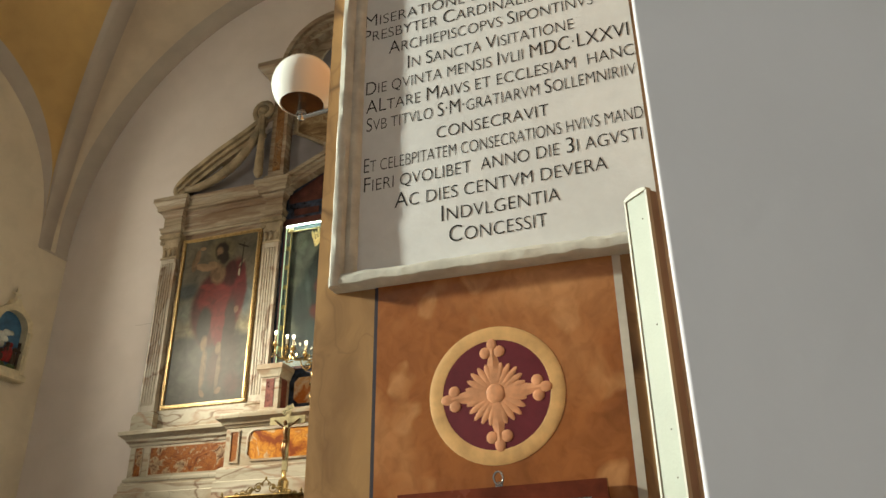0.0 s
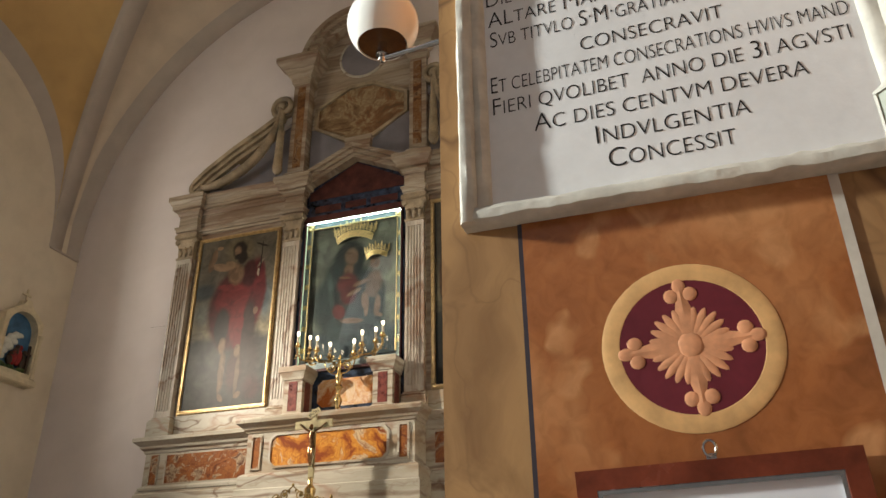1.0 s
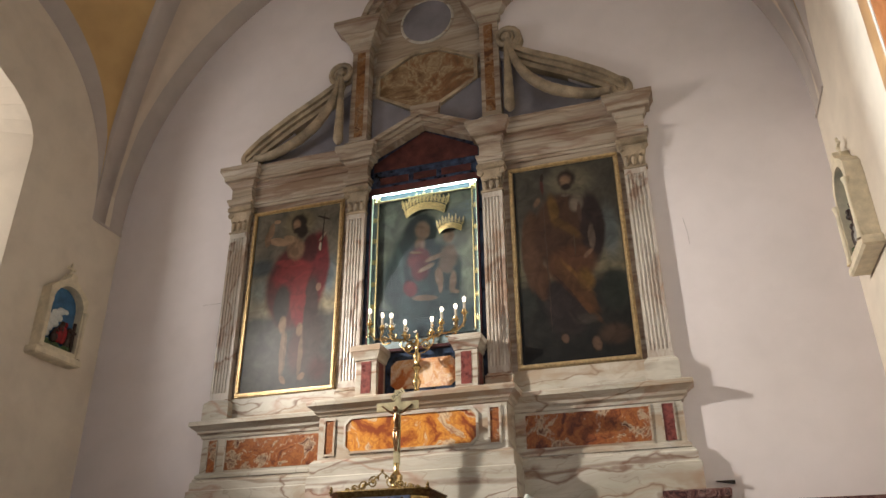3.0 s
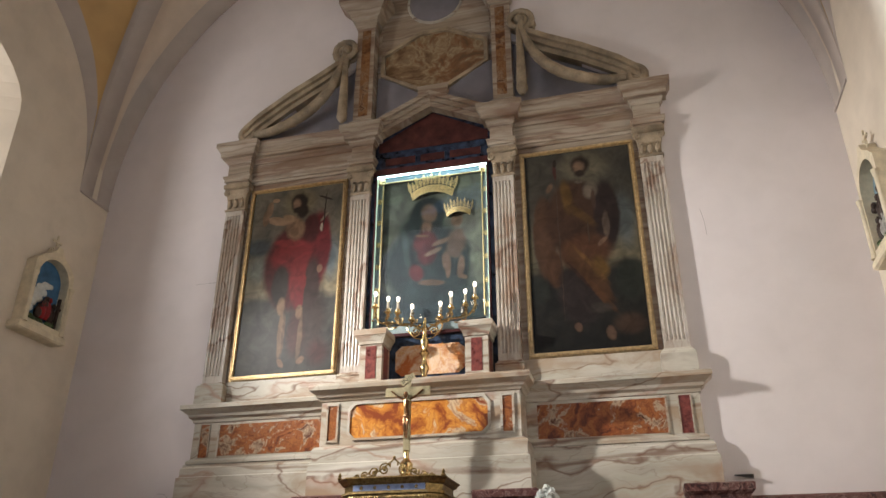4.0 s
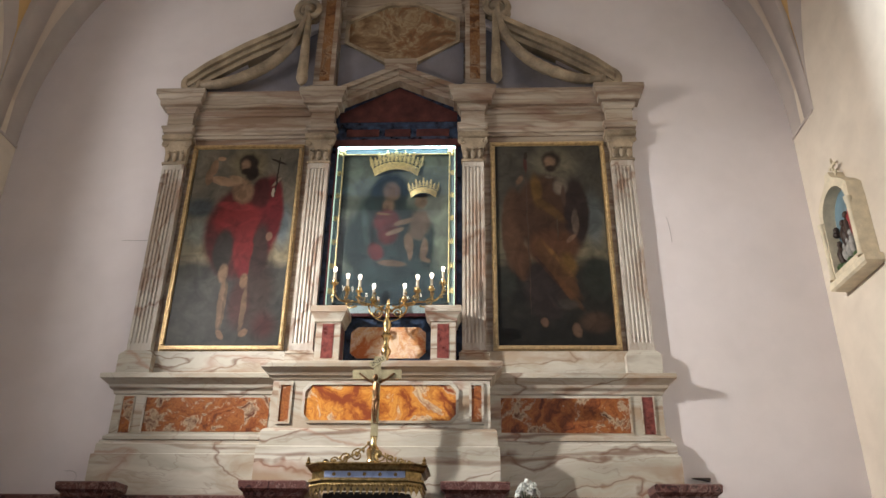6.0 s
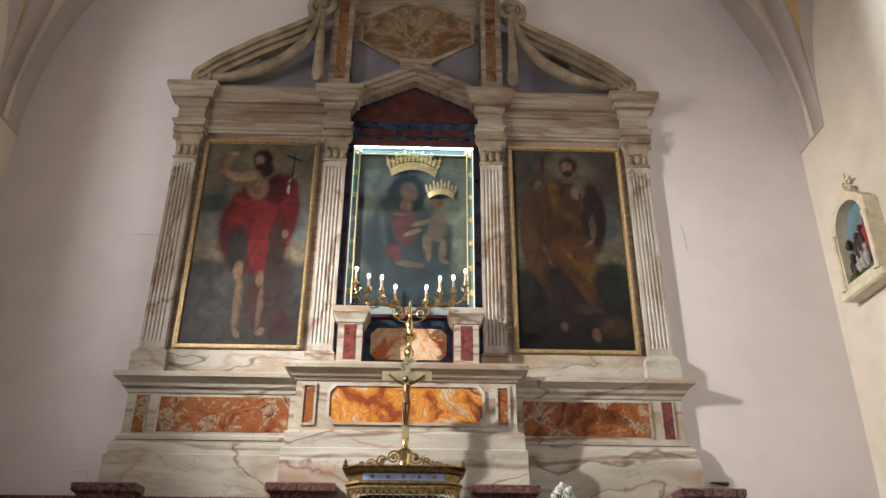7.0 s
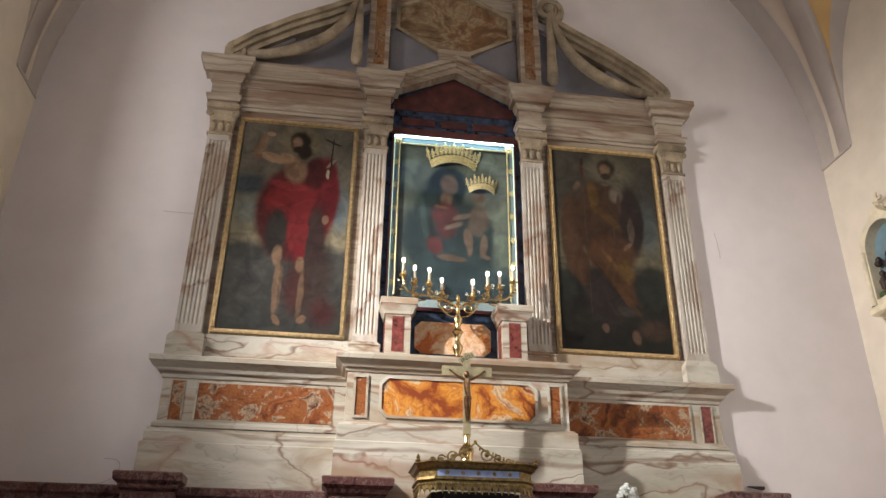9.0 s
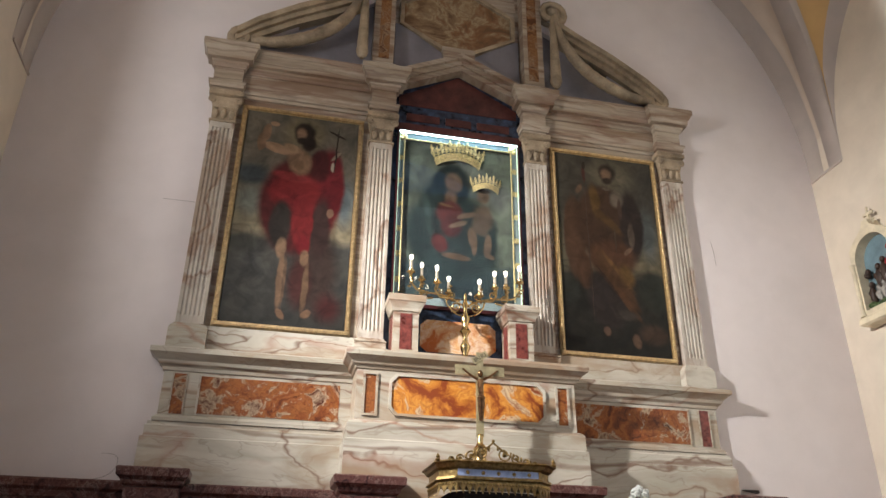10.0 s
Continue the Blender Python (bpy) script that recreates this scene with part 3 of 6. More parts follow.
# out of view; the dark shell colour holds back bounced light
solid("wall_chancel_arch", chancel_arch(), M_SHELL, "plain unseen wall over the chancel arch, darkened to cut bounce light", "wall")
def nave_flank():
    bm = bmesh.new()
    pts = [(XF, PF)] + [(XB + 0.004 - 0.004 * math.cos(a), YC + 0.004 - 0.004 * math.sin(a)) for a in [math.pi / 2 * i / 8 for i in range(9)]] + [(8, YC), (8, PF)]
    lo, hi = ([bm.verts.new((x, y, z)) for x, y in pts] for z in (0, 8.0))
    for i in range(len(pts)):
        j = (i + 1) % len(pts)
        bm.faces.new((lo[i], lo[j], hi[j], hi[i]))
    bm.faces.new(hi)
    bm.faces.new(lo[::-1])
    return bm


solid("wall_nave_pilaster", nave_flank(), M_NAVE, "grey plastered face of the nave wall", "wall")
# unseen walls and ceiling closing the nave, kept dark to limit bounce
solid("wall_nave_front", boxed(-8, XL - 0.85, -6.0, PF, 0, 8.0), M_SHELL, "plain unseen nave wall, darkened to cut bounce light", "wall")
solid("wall_nave_left", boxed(-8, -7, -14, -6.0, 0, 8.0), M_SHELL, "plain unseen nave wall, darkened to cut bounce light", "wall")
solid("wall_nave_right", boxed(7, 8, -14, YC - 0.002, 0, 8.0), M_SHELL, "plain unseen nave wall, darkened to cut bounce light", "wall")
solid("wall_nave_rear", boxed(-8, 8, -14.5, -13.5, 0, 8.0), M_SHELL, "plain unseen nave wall, darkened to cut bounce light", "wall")
solid("ceiling_nave", boxed(-8, 8, -14.5, PF, 8.0, 8.3), M_SHELL, "plain unseen nave ceiling, darkened to cut bounce light", "ceiling")

# painted panels of the pier
_pier = bpy.data.objects["pier_right"]
part("painted_panel", boxed(3.021, 3.585, PF - 0.004, PF, 0.3, 5.6), M_PANEL, _pier, "panel painted as brown marble")
part("painted_line", boxed(3.012, 3.021, PF - 0.004, PF, 0.3, 5.6), M_LINEDARK, _pier, "dark painted border line")
part("painted_line", boxed(3.585, 3.603, PF - 0.004, PF, 0.3, 5.6), M_LINEPALE, _pier, "pale painted border line")
part("painted_panel", boxed(PX - 0.004, PX, -5.60, -5.05, 0.3, 5.6), M_SALMON, _pier, "panel painted as orange marble")
part("painted_line", boxed(PX - 0.006, PX, -5.05, -5.036, 0.3, 5.6), M_LINEPALE, _pier, "pale painted border line")
_nw = bpy.data.objects["wall_nave_pilaster"]


def flank_strip(y0, y1, z0, z1, d):
    """A thin painted field lying on the splayed flank."""
    bm = bmesh.new()
    q = [(flank_x(y) - k, y) for y, k in ((y0, d), (y1, d), (y1, 0.0), (y0, 0.0))]
    lo, hi = ([bm.verts.new((x, y, z)) for x, y in q] for z in (z0, z1))
    for i in range(4):
        bm.faces.new((lo[i], lo[(i + 1) % 4], hi[(i + 1) % 4], hi[i]))
    bm.faces.new(hi)
    bm.faces.new(lo[::-1])
    return bm


part("painted_panel", flank_strip(-6.604, PF - 0.006, 0.3, 5.6, 0.004), M_FLANK, _nw, "panel painted as brown marble")
part("painted_line", flank_strip(-5.795, -5.785, 0.3, 5.6, 0.006), M_LINEPINK, _nw, "thin pink painted line")

# red marble dado in front of the altarpiece
DADO = [(0.0, 0.0), (0.0, 2.14), (0.02, 2.15), (0.03, 2.19), (0.055, 2.21), (0.06, 2.255), (0.05, 2.268)]
solid("dado", stack(bmesh.new(), XL + 0.07, XR - 0.07, -0.24, BACK - 0.003, DADO), M_RED, "dark red veined marble dado with a moulded top", "dado", soften=0.004)
solid("altar_shelf", stack(bmesh.new(), CX - 1.9, CX + 1.9, -1.25, -0.31, [(0, 0), (0, 1.9), (0.04, 1.93), (0.04, 2.0)]), M_RED, "red marble altar shelf", "altar shelf")

PED_RED = [(0, 1.6), (0, 2.22), (0.02, 2.235), (0.025, 2.26), (0.055, 2.285), (0.06, 2.335), (0.05, 2.345)]


def dado_pedestal(x, w, front, m):
    t = thing("dado_pedestal", (CX + x, 0, 0), "projecting dark red marble pedestal of the dado", "pedestal", "pedestals of the dado")
    part("shaft", stack(bmesh.new(), -w, w, front, -0.245, [(0, 0), (0, 2.215)]), m, t)
    part("moulded_cap", stack(bmesh.new(), -w, w, front, -0.245, PED_RED[1:]), m, t, soften=0.004)


for _x, _w, _f in ((-2.23, 0.18, -0.40), (-0.76, 0.20, -0.50), (0.76, 0.20, -0.50), (2.34, 0.19, -0.44)):
    dado_pedestal(_x, _w, _f, M_RED)

# ---- the altarpiece ----
ALT = thing("altarpiece", (CX, 0, 0), "tall altarpiece of cream veined marble with fluted pilasters and inlays", "altarpiece")
YB = BACK - 0.003


def carcass():
    """The slab behind the pilasters, open at the middle niche."""
    bm = bmesh.new()
    for s in (-1, 1):
        a, b = sorted((s * 0.64, s * 2.34))
        box(bm, a, b, 0.012, YB, 3.28, 6.30)
    return bm


part("back_slab", carcass(), M_MARBLE2, ALT, "grey streaked marble slab")
PLINTH = [(0, 2.2), (0, 2.615), (-0.02, 2.625), (-0.02, 2.70), (-0.035, 2.715), (-0.035, 2.735)]
LEDGE = [(0, 3.125), (0.012, 3.13), (0.02, 3.155), (0.045, 3.175), (0.055, 3.20), (0.10, 3.235), (0.115, 3.245), (0.115, 3.282), (0.10, 3.292)]
for _s in (-1, 1):
    _a, _b = sorted((_s * 0.80, _s * 2.415))
    part("plinth", stack(bmesh.new(), _a, _b, -0.115, YB, PLINTH), M_MARBLE, ALT, "cream marble plinth with wandering brown veins", soften=0.004)
    _a, _b = sorted((_s * 0.80, _s * 2.325))
    _dado = part("pedestal_band", stack(bmesh.new(), _a, _b, -0.06, YB, [(0, 2.735), (0.03, 2.74), (0.03, 2.765), (0, 2.79), (0, 3.125)]), M_MARBLE, ALT, soften=0.003)
    part("cornice_ledge", stack(bmesh.new(), _a, _b, -0.06, YB, LEDGE), M_MARBLE, ALT, soften=0.003)
    _a, _b = sorted((_s * 0.98, _s * 2.045))
    part("inlay_panel", boxed(_a, _b, -0.064, -0.058, 2.81, 3.10), M_RUST, _dado, "rust and orange flamed marble panel")
    for _q0, _q1, _m, _h in ((2.045, 2.06, 0, 0.012), (2.145, 2.155, 0, 0.012), (2.245, 2.255, 0, 0.012)):
        _a, _b = sorted((_s * _q0, _s * _q1))
        part("inlay_fillet", boxed(_a, _b, -0.06 - _h, -0.058, 2.80, 3.11), M_MARBLE, _dado)
    _a, _b = sorted((_s * 2.155, _s * 2.245))
    part("inlay_panel", boxed(_a, _b, -0.064, -0.058, 2.80, 3.11), M_PORPHYRY if _s > 0 else M_RUST, _dado, "narrow dark red inlay")
    _a, _b = sorted((_s * 0.66, _s * 2.30))
    part("lower_course", boxed(_a, _b, -0.012, YB, 3.285, 3.53), M_MARBLE, ALT, "cream marble course with reddish veins")


def fluted(x0, x1, z0, z1, y, back):
    bm = bmesh.new()
    n = 5
    w = (x1 - x0)
    margin = w * 0.10
    pitch = (w - 2 * margin) / n
    pts = [(x0, back), (x0, y)]
    for k in range(n):
        c = x0 + margin + pitch * (k + 0.5)
        r = pitch * 0.36
        for i in range(7):
            a = math.pi * i / 6
            pts.append((c - r * math.cos(a), y + r * 0.9 * math.sin(a)))
    pts += [(x1, y), (x1, back)]
    lo = [bm.verts.new((px, py, z0)) for px, py in pts]
    hi = [bm.verts.new((px, py, z1)) for px, py in pts]
    for i in range(len(pts)):
        j = (i + 1) % len(pts)
        bm.faces.new((lo[i], lo[j], hi[j], hi[i]))
    bm.faces.new(hi)
    bm.faces.new(lo[::-1])
    # closed lower and upper ends of the flutes
    box(bm, x0 + 0.002, x1 - 0.002, y + 0.001, back, z0, z0 + 0.07)
    box(bm, x0 + 0.002, x1 - 0.002, y + 0.001, back, z1 - 0.06, z1)
    return bm


def capital(x0, x1, z0, z1, y):
    """Composite capital: bell, leaves, corner scrolls and abacus."""
    bm = bmesh.new()
    h = z1 - z0
    stack(bm, x0, x1, y, 0.02, [(0.012, z0), (0.012, z0 + 0.02), (-0.004, z0 + 0.025), (0.0, z0 + h * 0.4), (0.02, z0 + h * 0.72), (0.022, z0 + h * 0.78)])
    stack(bm, x0, x1, y, 0.02, [(0.03, z0 + h * 0.80), (0.045, z0 + h * 0.84), (0.045, z0 + h * 0.95), (0.035, z1)])
    w = x1 - x0
    for k in range(3):
        c = x0 + w * (k + 0.5) / 3
        ball(bm, (c, y - 0.008, z0 + h * 0.24), 0.034, (0.8, 0.55, 1.5), 8, 6)
        ball(bm, (c, y - 0.022, z0 + h * 0.42), 0.018, (1.2, 0.8, 0.7), 8, 6)
    for c in (x0 - 0.005, x1 + 0.005):
        tube(bm, spiral(c, z0 + h * 0.68, 0.036, 1.6, y - 0.02, 1.2, 1 if c < (x0 + x1) / 2 else -1, 16), 0.011, 6)
    ball(bm, ((x0 + x1) / 2, y - 0.035, z0 + h * 0.88), 0.022, (1.3, 0.7, 1), 8, 6)
    return bm


ENT = [(0.0, 5.77), (0.0, 5.802), (0.020, 5.806), (0.020, 5.832), (0.034, 5.848), (0.036, 5.872), (0.004, 5.884), (0.0, 5.89), (0.0, 6.03), (0.014, 6.035),
       (0.022, 6.062), (0.036, 6.076), (0.036, 6.10), (0.074, 6.104), (0.078, 6.15), (0.090, 6.166), (0.110, 6.204), (0.120, 6.212), (0.120, 6.268), (0.108, 6.278)]
for _s in (-1, 1):
    for _q0, _q1, _basetop, _wide in ((2.095, 2.31, 3.52, 0.04), (0.655, 0.865, 3.52, 0.025)):
        _a, _b = sorted((_s * _q0, _s * _q1))
        _p = part("pilaster", fluted(_a, _b, _basetop, 5.44, -0.062, 0.02), M_PILASTER, ALT, "fluted pilaster of pale marble with rust veins", soften=0.0)
        part("pilaster_base", stack(bmesh.new(), _a, _b, -0.062, 0.02, [(_wide, 3.285), (_wide, 3.47), (_wide - 0.005, 3.475), (0.03, 3.49), (0.012, 3.505), (0.008, 3.52)]), M_MARBLE, _p, soften=0.003)
        part("capital", capital(_a, _b, 5.44, 5.772, -0.062), M_CARVED, _p, "carved leafy capital", smooth=True)
    _a, _b = sorted((_s * 0.80, _s * 2.20))
    part("entablature", stack(bmesh.new(), _a, _b, -0.005, YB, ENT), M_MARBLE2, ALT, "grey streaked marble entablature", soften=0.002)
    for _q0, _q1 in ((2.085, 2.345), (0.64, 0.875)):
        _a, _b = sorted((_s * _q0, _s * _q1))
        part("entablature_break", stack(bmesh.new(), _a, _b, -0.075, YB, ENT), M_MARBLE2, ALT, soften=0.002)

# gable over the niche, with its blue and maroon filling
for _s in (-1, 1):
    _bm = bmesh.new()
    for _k, (_d0, _d1, _yf) in enumerate(((0.0, 0.055, -0.145), (0.055, 0.11, -0.11), (0.11, 0.17, -0.085))):
        prism(_bm, [(_s * 0.66, 6.275 - _d0), (0, 6.585 - _d0), (0, 6.585 - _d1), (_s * 0.66, 6.275 - _d1)], _yf, YB)
    part("gable_rake", _bm, M_MARBLE2, ALT, "moulded raking beam of the small gable", soften=0.003)
part("niche_backing", prism(bmesh.new(), [(-0.655, 5.66), (0.655, 5.66), (0.655, 6.11), (0, 6.44), (-0.655, 6.11)], 0.03, YB), M_LAPIS, ALT, "dark blue stone backing")
part("niche_gable_panel", prism(bmesh.new(), [(-0.60, 5.975), (0.60, 5.975), (0.60, 6.075), (0, 6.40), (-0.60, 6.075)], 0.022, 0.034), M_MAROON, ALT, "maroon stone panel")
for _x0, _x1 in ((-0.52, -0.19), (-0.13, 0.13), (0.19, 0.52)):
    part("niche_band_panel", boxed(_x0, _x1, 0.022, 0.034, 5.80, 5.885), M_MAROON, ALT, "maroon stone panel")
part("niche_lintel", boxed(-0.645, 0.645, -0.02, YB, 5.655, 5.735), M_MAROON, ALT, "dark maroon lintel", soften=0.005)
for _s in (-1, 1):
    _a, _b = sorted((_s * 0.603, _s * 0.655))
    part("niche_jamb", boxed(_a, _b, 0.0, YB, 3.29, 5.655), M_LAPIS, ALT, "dark blue stone jamb")
part("niche_base", boxed(-0.602, 0.602, 0.0, YB, 3.29, 3.842), M_LAPIS, ALT, "dark blue stone base")
_oct = [(x, z) for x, z in ((-0.333, 3.515), (-0.275, 3.465), (0.275, 3.465), (0.333, 3.515), (0.333, 3.70), (0.275, 3.752), (-0.275, 3.752), (-0.333, 3.70))]
part("niche_base_panel", prism(bmesh.new(), _oct, -0.008, 0.004), M_AMBER, ALT, "amber marble panel with cut corners")

# attic
AY = -0.05
part("attic_slab", boxed(-0.70, 0.70, 0.09, YB, 6.25, 7.80), M_MARBLE2, ALT)
for _s in (-1, 1):
    _a, _b = sorted((_s * 0.685, _s * 0.90))
    _p = part("attic_pilaster", boxed(_a, _b, AY, YB, 6.40, 7.70), M_MARBLE2, ALT, soften=0.004)
    _c, _d = sorted((_s * 0.732, _s * 0.838))
    part("inlay_panel", boxed(_c, _d, AY - 0.004, AY + 0.004, 6.45, 7.66), M_STRIP, _p, "rust marble inlay strip")
    part("attic_base", stack(bmesh.new(), _a, _b, AY, YB, [(0.035, 6.262), (0.035, 6.36), (0.015, 6.385), (0.0, 6.40)]), M_MARBLE2, _p, soften=0.003)
    part("attic_cap", stack(bmesh.new(), _a, _b, AY, YB, [(0.0, 7.70), (0.02, 7.715), (0.03, 7.74), (0.03, 7.80), (0.07, 7.83), (0.10, 7.90), (0.17, 7.97), (0.19, 7.985), (0.19, 8.06), (0.17, 8.075)]),
         M_MARBLE2, _p, soften=0.003)
_hex = [(-0.58, 7.035), (-0.17, 6.80), (0.17, 6.80), (0.58, 7.035), (0.58, 7.31), (0.16, 7.54), (-0.16, 7.54), (-0.58, 7.31)]
_big = [(x * 1.075, 7.17 + (z - 7.17) * 1.12) for x, z in _hex]
part("attic_panel", prism(bmesh.new(), _hex, 0.07, 0.092), M_ONYX, ALT, "honey onyx panel with cut corners")
part("attic_keystone", prism(bmesh.new(), [(-0.155, 6.50), (0.155, 6.50), (0.175, 6.765), (-0.175, 6.765)], 0.0, 0.09), M_MARBLE2, ALT, "marble block joining the onyx panel to the gable", soften=0.006)
part("attic_panel_frame", ring(bmesh.new(), _big, _hex, 0.035, 0.09), M_CARVED, ALT, "weathered marble frame of the onyx panel", soften=0.004)
for _s in (-1, 1):
    part("grey_panel", prism(bmesh.new(), [(_s * 0.135, 6.70), (_s * 0.135, 6.50), (_s * 0.665, 6.26), (_s * 0.665, 7.02), (_s * 0.60, 7.02)], 0.06, 0.092), M_GREY, ALT, "slate grey triangular panel")


def half_ring(r0, r1, y0, y1, zc, n=28, a0=0.0, a1=math.pi):
    bm = bmesh.new()
    q = [[(r * math.cos(a0 + (a1 - a0) * i / n), y, zc + r * math.sin(a0 + (a1 - a0) * i / n)) for i in range(n + 1)] for r, y in ((r0, y0), (r1, y0), (r1, y1), (r0, y1))]
    rows = [[bm.verts.new(p) for p in r] for r in q]
    for k in range(4):
        for i in range(n):
            bm.faces.new((rows[k][i], rows[k][i + 1], rows[(k + 1) % 4][i + 1], rows[(k + 1) % 4][i]))
    bm.faces.new([r[0] for r in rows])
    bm.faces.new([r[n] for r in rows])
    return bm


ZC = 7.94
for _r0, _r1, _y in ((0.60, 0.66, -0.045), (0.66, 0.735, -0.11), (0.735, 0.80, -0.155)):
    part("arch_moulding", half_ring(_r0, _r1, _y, YB, ZC), M_MARBLE2, ALT, smooth=True)
_fan = [(0.61 * math.cos(math.pi * i / 24), ZC + 0.61 * math.sin(math.pi * i / 24)) for i in range(25)]
part("arch_field", prism(bmesh.new(), [(0.66, 7.45)] + _fan + [(-0.66, 7.45)], 0.085, YB), M_MARBLE2, ALT)
_bm = bmesh.new()
tube(_bm, [(0.325 * math.cos(2 * math.pi * i / 40), 0.082, 8.055 + 0.325 * math.sin(2 * math.pi * i / 40)) for i in range(41)], 0.018, 8)
part("roundel_frame", _bm, M_MARBLE, ALT, "moulded round marble frame", smooth=True)
part("roundel", prism(bmesh.new(), [(0.32 * math.cos(2 * math.pi * i / 40), 8.055 + 0.32 * math.sin(2 * math.pi * i / 40)) for i in range(40)], 0.074, 0.09), M_GREY, ALT, "plain grey roundel")

# half pediments with scrolls, garlands and drops
for _s in (-1, 1):
    part("grey_panel", prism(bmesh.new(), [(_s * 0.87, 6.28), (_s * 2.16, 6.28), (_s * 2.12, 6.42), (_s * 1.02, 7.16), (_s * 0.87, 7.2)], 0.05, YB), M_GREY, ALT, "slate grey panel behind the garland")
    _bm = bmesh.new()
    for _d0, _d1, _yf in ((0.0, 0.07, -0.13), (0.07, 0.13, -0.09), (0.13, 0.20, -0.05)):
        _up = [(2.20, 6.50), (2.02, 6.66), (1.66, 6.90), (1.30, 7.10), (1.04, 7.26)]
        prism(_bm, [(_s * x, z - _d0) for x, z in _up] + [(_s * x, z - _d1) for x, z in _up[::-1]], _yf, YB)
    part("raking_cornice", _bm, M_CARVED, ALT, "weathered raking cornice of the half pediment", soften=0.003)
    _bm = bmesh.new()
    tube(_bm, spiral(_s * 2.16, 6.42, 0.105, 1.7, -0.05, math.pi / 2, -_s), [0.045 - 0.02 * i / 25 for i in range(26)], 8)
    tube(_bm, spiral(_s * 2.16, 6.42, 0.105, 1.7, 0.04, math.pi / 2, -_s), [0.045 - 0.02 * i / 25 for i in range(26)], 8)
    part("scroll", _bm, M_CARVED, ALT, "carved marble scroll", smooth=True)
    _bm = bmesh.new()
    for _yy in (-0.10, 0.0, 0.07):
        tube(_bm, spiral(_s * 1.005, 7.37, 0.155, 1.9, _yy, -math.pi / 2, _s), [0.042 - 0.018 * i / 25 for i in range(26)], 8)
    ball(_bm, (_s * 1.005, -0.12, 7.37), 0.05)
    part("volute", _bm, M_CARVED, ALT, "carved marble volute", smooth=True)
    _g = curve([(_s * 2.06, -0.07, 6.40), (_s * 1.80, -0.10, 6.405), (_s * 1.45, -0.12, 6.55), (_s * 1.20, -0.12, 6.80), (_s * 1.06, -0.12, 7.12), (_s * 1.02, -0.12, 7.36)], 9)
    _n = len(_g)
    part("garland", tube(bmesh.new(), _g, [0.03 + 0.033 * math.sin(math.pi * min(1, 0.12 + i / _n)) * (1 + 0.10 * math.sin(i * 2.4)) for i in range(_n)], 10), M_CARVED, ALT, "carved laurel garland", smooth=True)
    _bm = bmesh.new()
    _d = [(_s * 1.005, -0.11, 7.30 - 0.94 * i / 24) for i in range(25)]
    tube(_bm, _d, [0.03 + 0.032 * (i / 24) * (1 + 0.08 * math.sin(i * 2.1)) if i < 23 else (0.05 if i == 23 else 0.02) for i in range(25)], 10)
    part("drop", _bm, M_CARVED, ALT, "carved hanging drop of leaves", smooth=True)

# ---- the middle block with its two pedestals ----
BLK = thing("altar_gradine", (CX, 0, 0), "projecting cream marble gradine with an orange flamed marble panel", "altar gradine")
BY = -0.365
part("plinth", stack(bmesh.new(), -0.955, 0.955, -0.425, -0.02, [(0, 2.2), (0, 2.62), (-0.018, 2.63), (-0.018, 2.745), (-0.03, 2.76), (-0.05, 2.775)]), M_MARBLE, BLK, "cream marble plinth with reddish veins", soften=0.004)
_body = part("body", boxed(-0.885, 0.885, BY, -0.02, 2.775, 3.165), M_MARBLE, BLK, soften=0.003)
_pan = [(-0.61, 2.885), (-0.56, 2.835), (0.56, 2.835), (0.61, 2.885), (0.61, 3.075), (0.56, 3.125), (-0.56, 3.125), (-0.61, 3.075)]
_pout = [(x * 1.035, 2.98 + (z - 2.98) * 1.14) for x, z in _pan]
part("panel_frame", ring(bmesh.new(), _pout, _pan, BY - 0.016, BY + 0.004), M_MARBLE, _body, soften=0.004)
part("inlay_panel", prism(bmesh.new(), _pan, BY - 0.004, BY + 0.004), M_ORANGE, _body, "bright orange flamed marble panel")
for _s in (-1, 1):
    _a, _b = sorted((_s * 0.735, _s * 0.815))
    part("inlay_panel", boxed(_a, _b, BY - 0.004, BY + 0.004, 2.825, 3.125), M_RUST, _body, "narrow rust marble inlay")
    _o = [(_a - 0.018, 2.807), (_b + 0.018, 2.807), (_b + 0.018, 3.143), (_a - 0.018, 3.143)]
    part("slot_frame", ring(bmesh.new(), _o, [(_a, 2.825), (_b, 2.825), (_b, 3.125), (_a, 3.125)], BY - 0.014, BY + 0.004), M_MARBLE, _body, soften=0.003)
part("ledge", stack(bmesh.new(), -0.885, 0.885, BY, -0.02, [(0, 3.165), (0.012, 3.17), (0.02, 3.19), (0.04, 3.20), (0.05, 3.222), (0.08, 3.245), (0.095, 3.255), (0.10, 3.285), (0.095, 3.305), (0.08, 3.31)]), M_MARBLE, BLK, "moulded cream marble ledge", soften=0.003)
